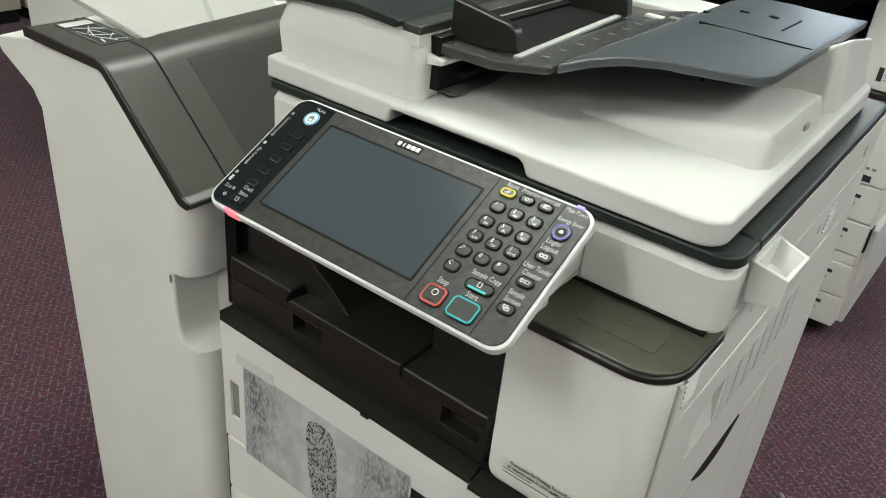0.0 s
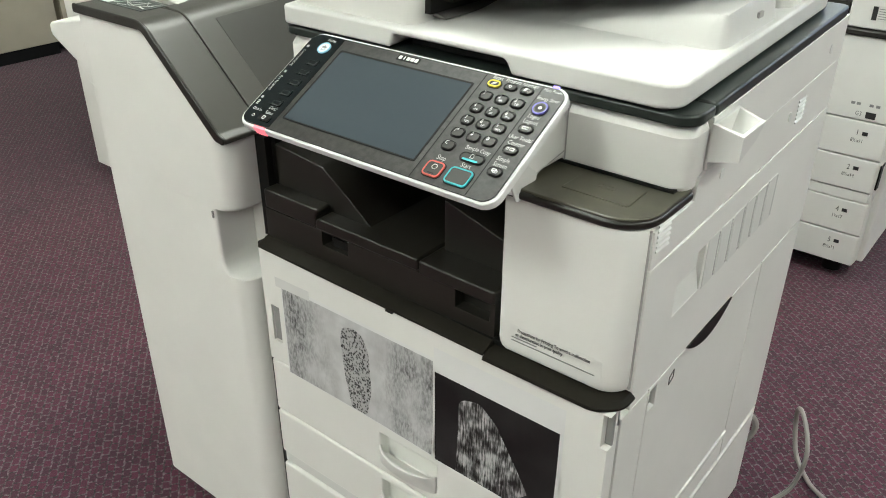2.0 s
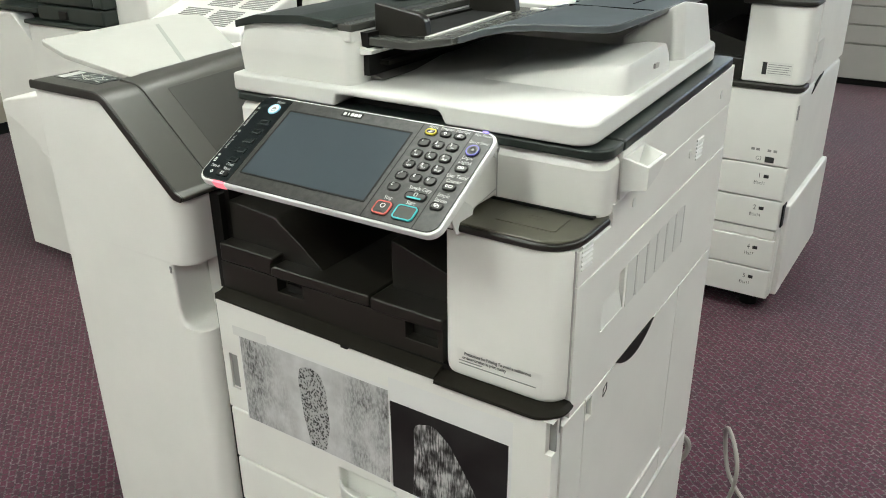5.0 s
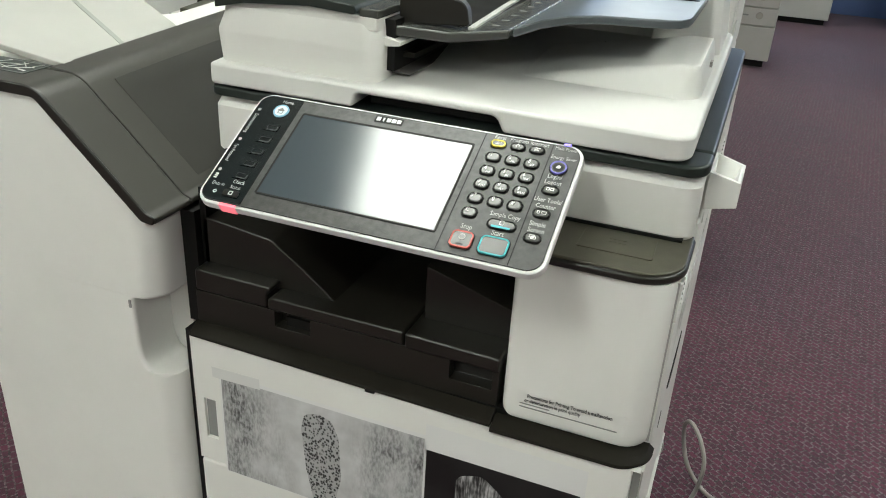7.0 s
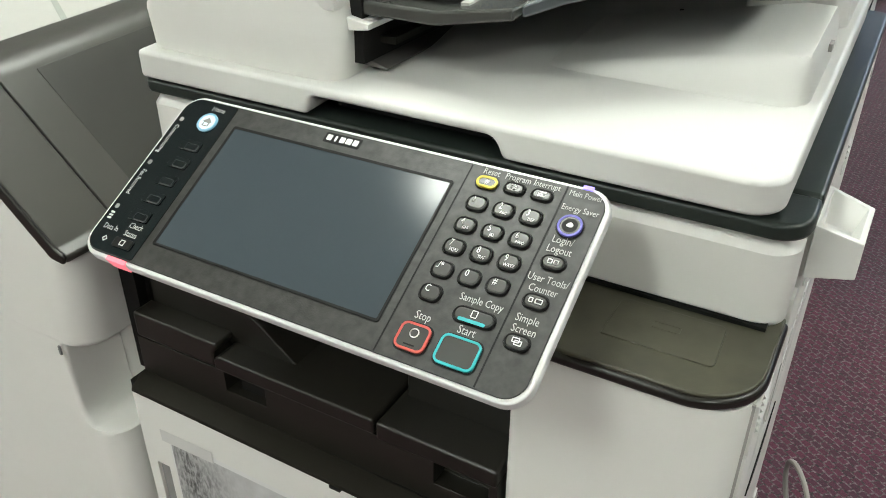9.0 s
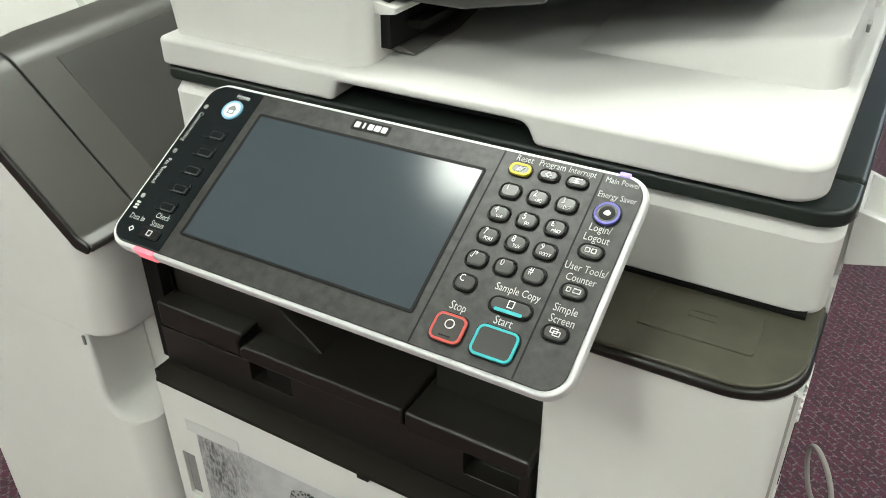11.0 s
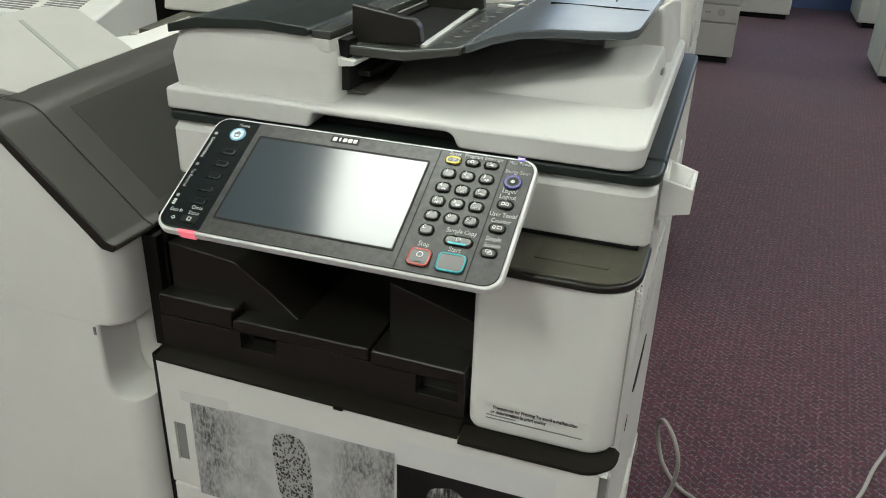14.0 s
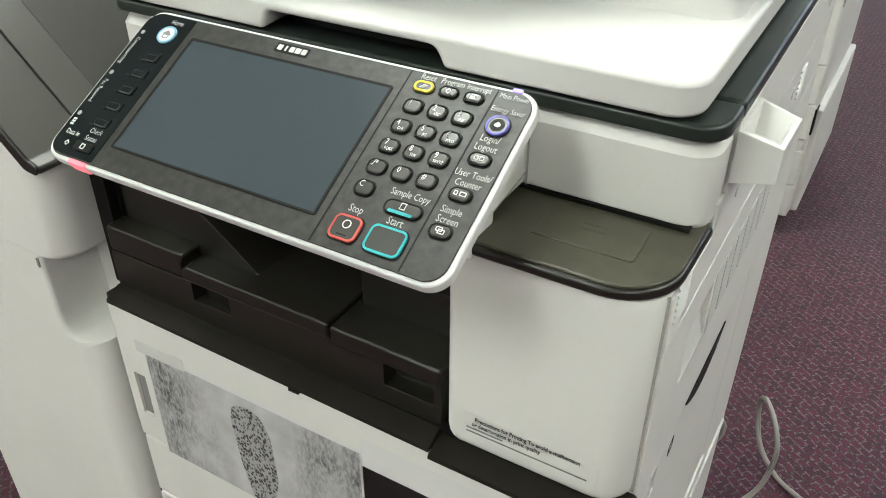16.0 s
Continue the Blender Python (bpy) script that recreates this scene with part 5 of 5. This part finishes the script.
def far_printer():
    """Free-standing printer with a deep lower cabinet and knobbed drawers, right front edge at x = 0."""
    c = thing("laser_printer", (-0.30, 0.31, 0.0), "beige office printer with knobbed drawers and a black base", "printer", "printers along the far row")
    part("base", box(-0.55, -0.03, 0.04, 0.58, 0.0, 0.046), BLACK, c)
    part("body", box(-0.597, -0.001, 0.020, 0.62, 0.045, 0.98), OLDGREEN, c, bevel=0.012, seg=3)
    part("lower_cabinet", prism([(-0.597, 0.0, 0.01), (-0.002, 0.0, 0.025), (-0.002, 0.0195, 0), (-0.597, 0.0195, 0)], "z", 0.047, 0.263, n=5), GREYWHITE, c, bevel=0.004)
    for k in range(3):
        z = 0.270 + 0.117 * k
        d = part("drawer", prism([(-0.597, 0.0, 0.01), (-0.002, 0.0, 0.025), (-0.002, 0.0195, 0), (-0.597, 0.0195, 0)], "z", z, z + 0.111, n=5), GREYWHITE, c, bevel=0.004)
        part("knob", moved(prism(rr(0, 0, 0.044, 0.044, 0.0215), "z", 0, 0.006, n=8), Matrix(((1, 0, 0, -0.112), (0, 0, -1, 0.002), (0, 1, 0, z + 0.062), (0, 0, 0, 1)))), KNOBM, d, bevel=0.002)
        part("size_label", box(-0.215, -0.180, -0.0006, 0.002, z + 0.056, z + 0.066), GREYINK, d, smooth=False)
    part("upper_cover", box(-0.595, -0.004, 0.002, 0.0195, 0.625, 0.97), GREYWHITE, c, bevel=0.004)
    part("top", box(-0.60, 0.0, 0.0, 0.62, 0.981, 1.05), GREYWHITE, c, bevel=0.01)
    part("top_tray", box(-0.56, -0.04, 0.06, 0.56, 1.051, 1.075), SLATE, c, bevel=0.006)
    return c


fp = far_printer()
fp.location = (-0.30 + 0.063, 0.31 + 5.11, 0)
for x, y in ((0.175, 7.38), (1.235, 5.31), (1.29, 7.30), (1.95, 5.31)):
    copy_thing(fp, pose(x, y, 0))
# vented rear panel of the turned copier
vp = thing("printer", (-1.52, 0.90, 0), "white printer with vent grilles in its sloped top panel", "printer")
part("body", box(-1.680, -1.30, 0.80, 1.00, 0.0, 0.83), WHITE, vp, bevel=0.01)
part("side_pillar", box(-1.832, -1.682, 0.80, 1.00, 0.0, 1.08), WHITE, vp, bevel=0.008)
part("top_panel", prism([(0.78, 0.831, 0), (1.005, 0.831, 0), (1.005, 0.957, 0.008), (0.99, 0.957, 0.008), (0.78, 0.887, 0.012)], "x", -1.680, -1.30), WHITE2, vp, bevel=0.006)
for bx, up in ((-1.60, 0.0), (-1.475, 0.0), (-1.545, 0.105), (-1.42, 0.105)):
    for k in range(9):
        t = 0.010 * k + up
        part("vent_slat", moved(box(bx, bx + 0.10, -0.0018, 0.0018, 0, 0.0025), Matrix.Translation((0, 0.800 + 0.949 * t, 0.8930 + 0.3165 * t)) @ Matrix.Rotation(radians(18.4), 4, "X")), GREYINK, vp, smooth=False)
sv = thing("side_table_unit", (-0.98, 0.84, 0), "grey-green office machine base with a dark olive shelf on top", "machine base")
part("body", box(-1.185, -0.74, 0.725, 0.96, 0.0, 0.868), OLDGREEN, sv, bevel=0.008)
part("rear_hood", prism([(0.90, 0.905, 0), (0.97, 0.905, 0), (0.97, 1.03, 0.01), (0.93, 1.03, 0.02)], "x", -1.20, -0.74), GREYWHITE, sv, bevel=0.006)
part("shelf", prism([(-1.115, 0.70, 0.006), (-0.73, 0.70, 0.006), (-0.73, 0.97, 0.006), (-1.165, 0.97, 0.006)], "z", 0.883, 0.904), SHELFM, sv, "dark olive shelf", bevel=0.003)
part("shelf_bracket", box(-1.17, -0.75, 0.735, 0.95, 0.868, 0.883), GREYWHITE, sv)

# ---- cabinets at the far wall ----
cab = thing("storage_cabinet", (-4.31, 0.39, 0), "tall beige steel storage cabinet with a black base", "cabinet")
part("base", box(-4.56, -4.062, -0.70, 1.480, 0, 0.062), BLACK, cab)
part("carcass", box(-4.58, -4.060, -0.72, 1.494, 0.062, 2.0), BEIGE, cab, bevel=0.006)
for y0, y1 in ((-0.715, -0.206), (-0.202, 0.462), (0.466, 1.129), (1.133, 1.492)):
    d = part("door", box(-4.059, -4.045, y0, y1, 0.066, 1.99), BEIGE, cab, bevel=0.004)
    part("handle", box(-4.045, -4.030, y1 - 0.07, y1 - 0.05, 0.98, 1.12), SLATE, d, bevel=0.003)
fc = thing("filing_cabinet", (-4.4, 2.0, 0), "beige steel filing cabinet with wide drawers", "cabinet")
part("base", box(-4.70, -4.07, 1.535, 2.7, 0, 0.062), BLACK, fc)
part("carcass", box(-4.70, -4.065, 1.525, 2.7, 0.0625, 1.50), BEIGE, fc)
for z0, z1 in ((0.066, 0.387), (0.391, 0.725), (0.730, 1.064), (1.069, 1.49)):
    part("drawer", box(-4.064, -4.045, 1.525, 2.7, z0, z1), BEIGE, fc, bevel=0.004)



# ---- cables on the floor ----
cb = part("power_cable", tube([(0.02, 0.60, 0.006), (0.055, 0.68, 0.008), (0.078, 0.712, 0.03), (0.088, 0.722, 0.075), (0.088, 0.730, 0.120), (0.072, 0.755, 0.153), (0.050, 0.790, 0.163), (0.037, 0.822, 0.137), (0.040, 0.828, 0.09), (0.058, 0.805, 0.045), (0.09, 0.785, 0.014), (0.125, 0.763, 0.006), (0.20, 0.735, 0.006), (0.32, 0.745, 0.006), (0.42, 0.80, 0.006), (0.478, 0.898, 0.006), (0.517, 1.005, 0.006), (0.56, 1.10, 0.006), (0.75, 1.5, 0.006)], 0.0047), CABLE)
tagged(cb, "grey power cable rising in a loop from the carpet", "cable")
plug = part("cable_loop", tube([(-0.05, 0.60, 0.13), (-0.018, 0.655, 0.14), (-0.003, 0.665, 0.165), (-0.003, 0.665, 0.19), (-0.018, 0.655, 0.205), (-0.05, 0.60, 0.20)], 0.006), CABLE)
tagged(plug, "short dark grey cable loop at the back of the photocopier", "cable")
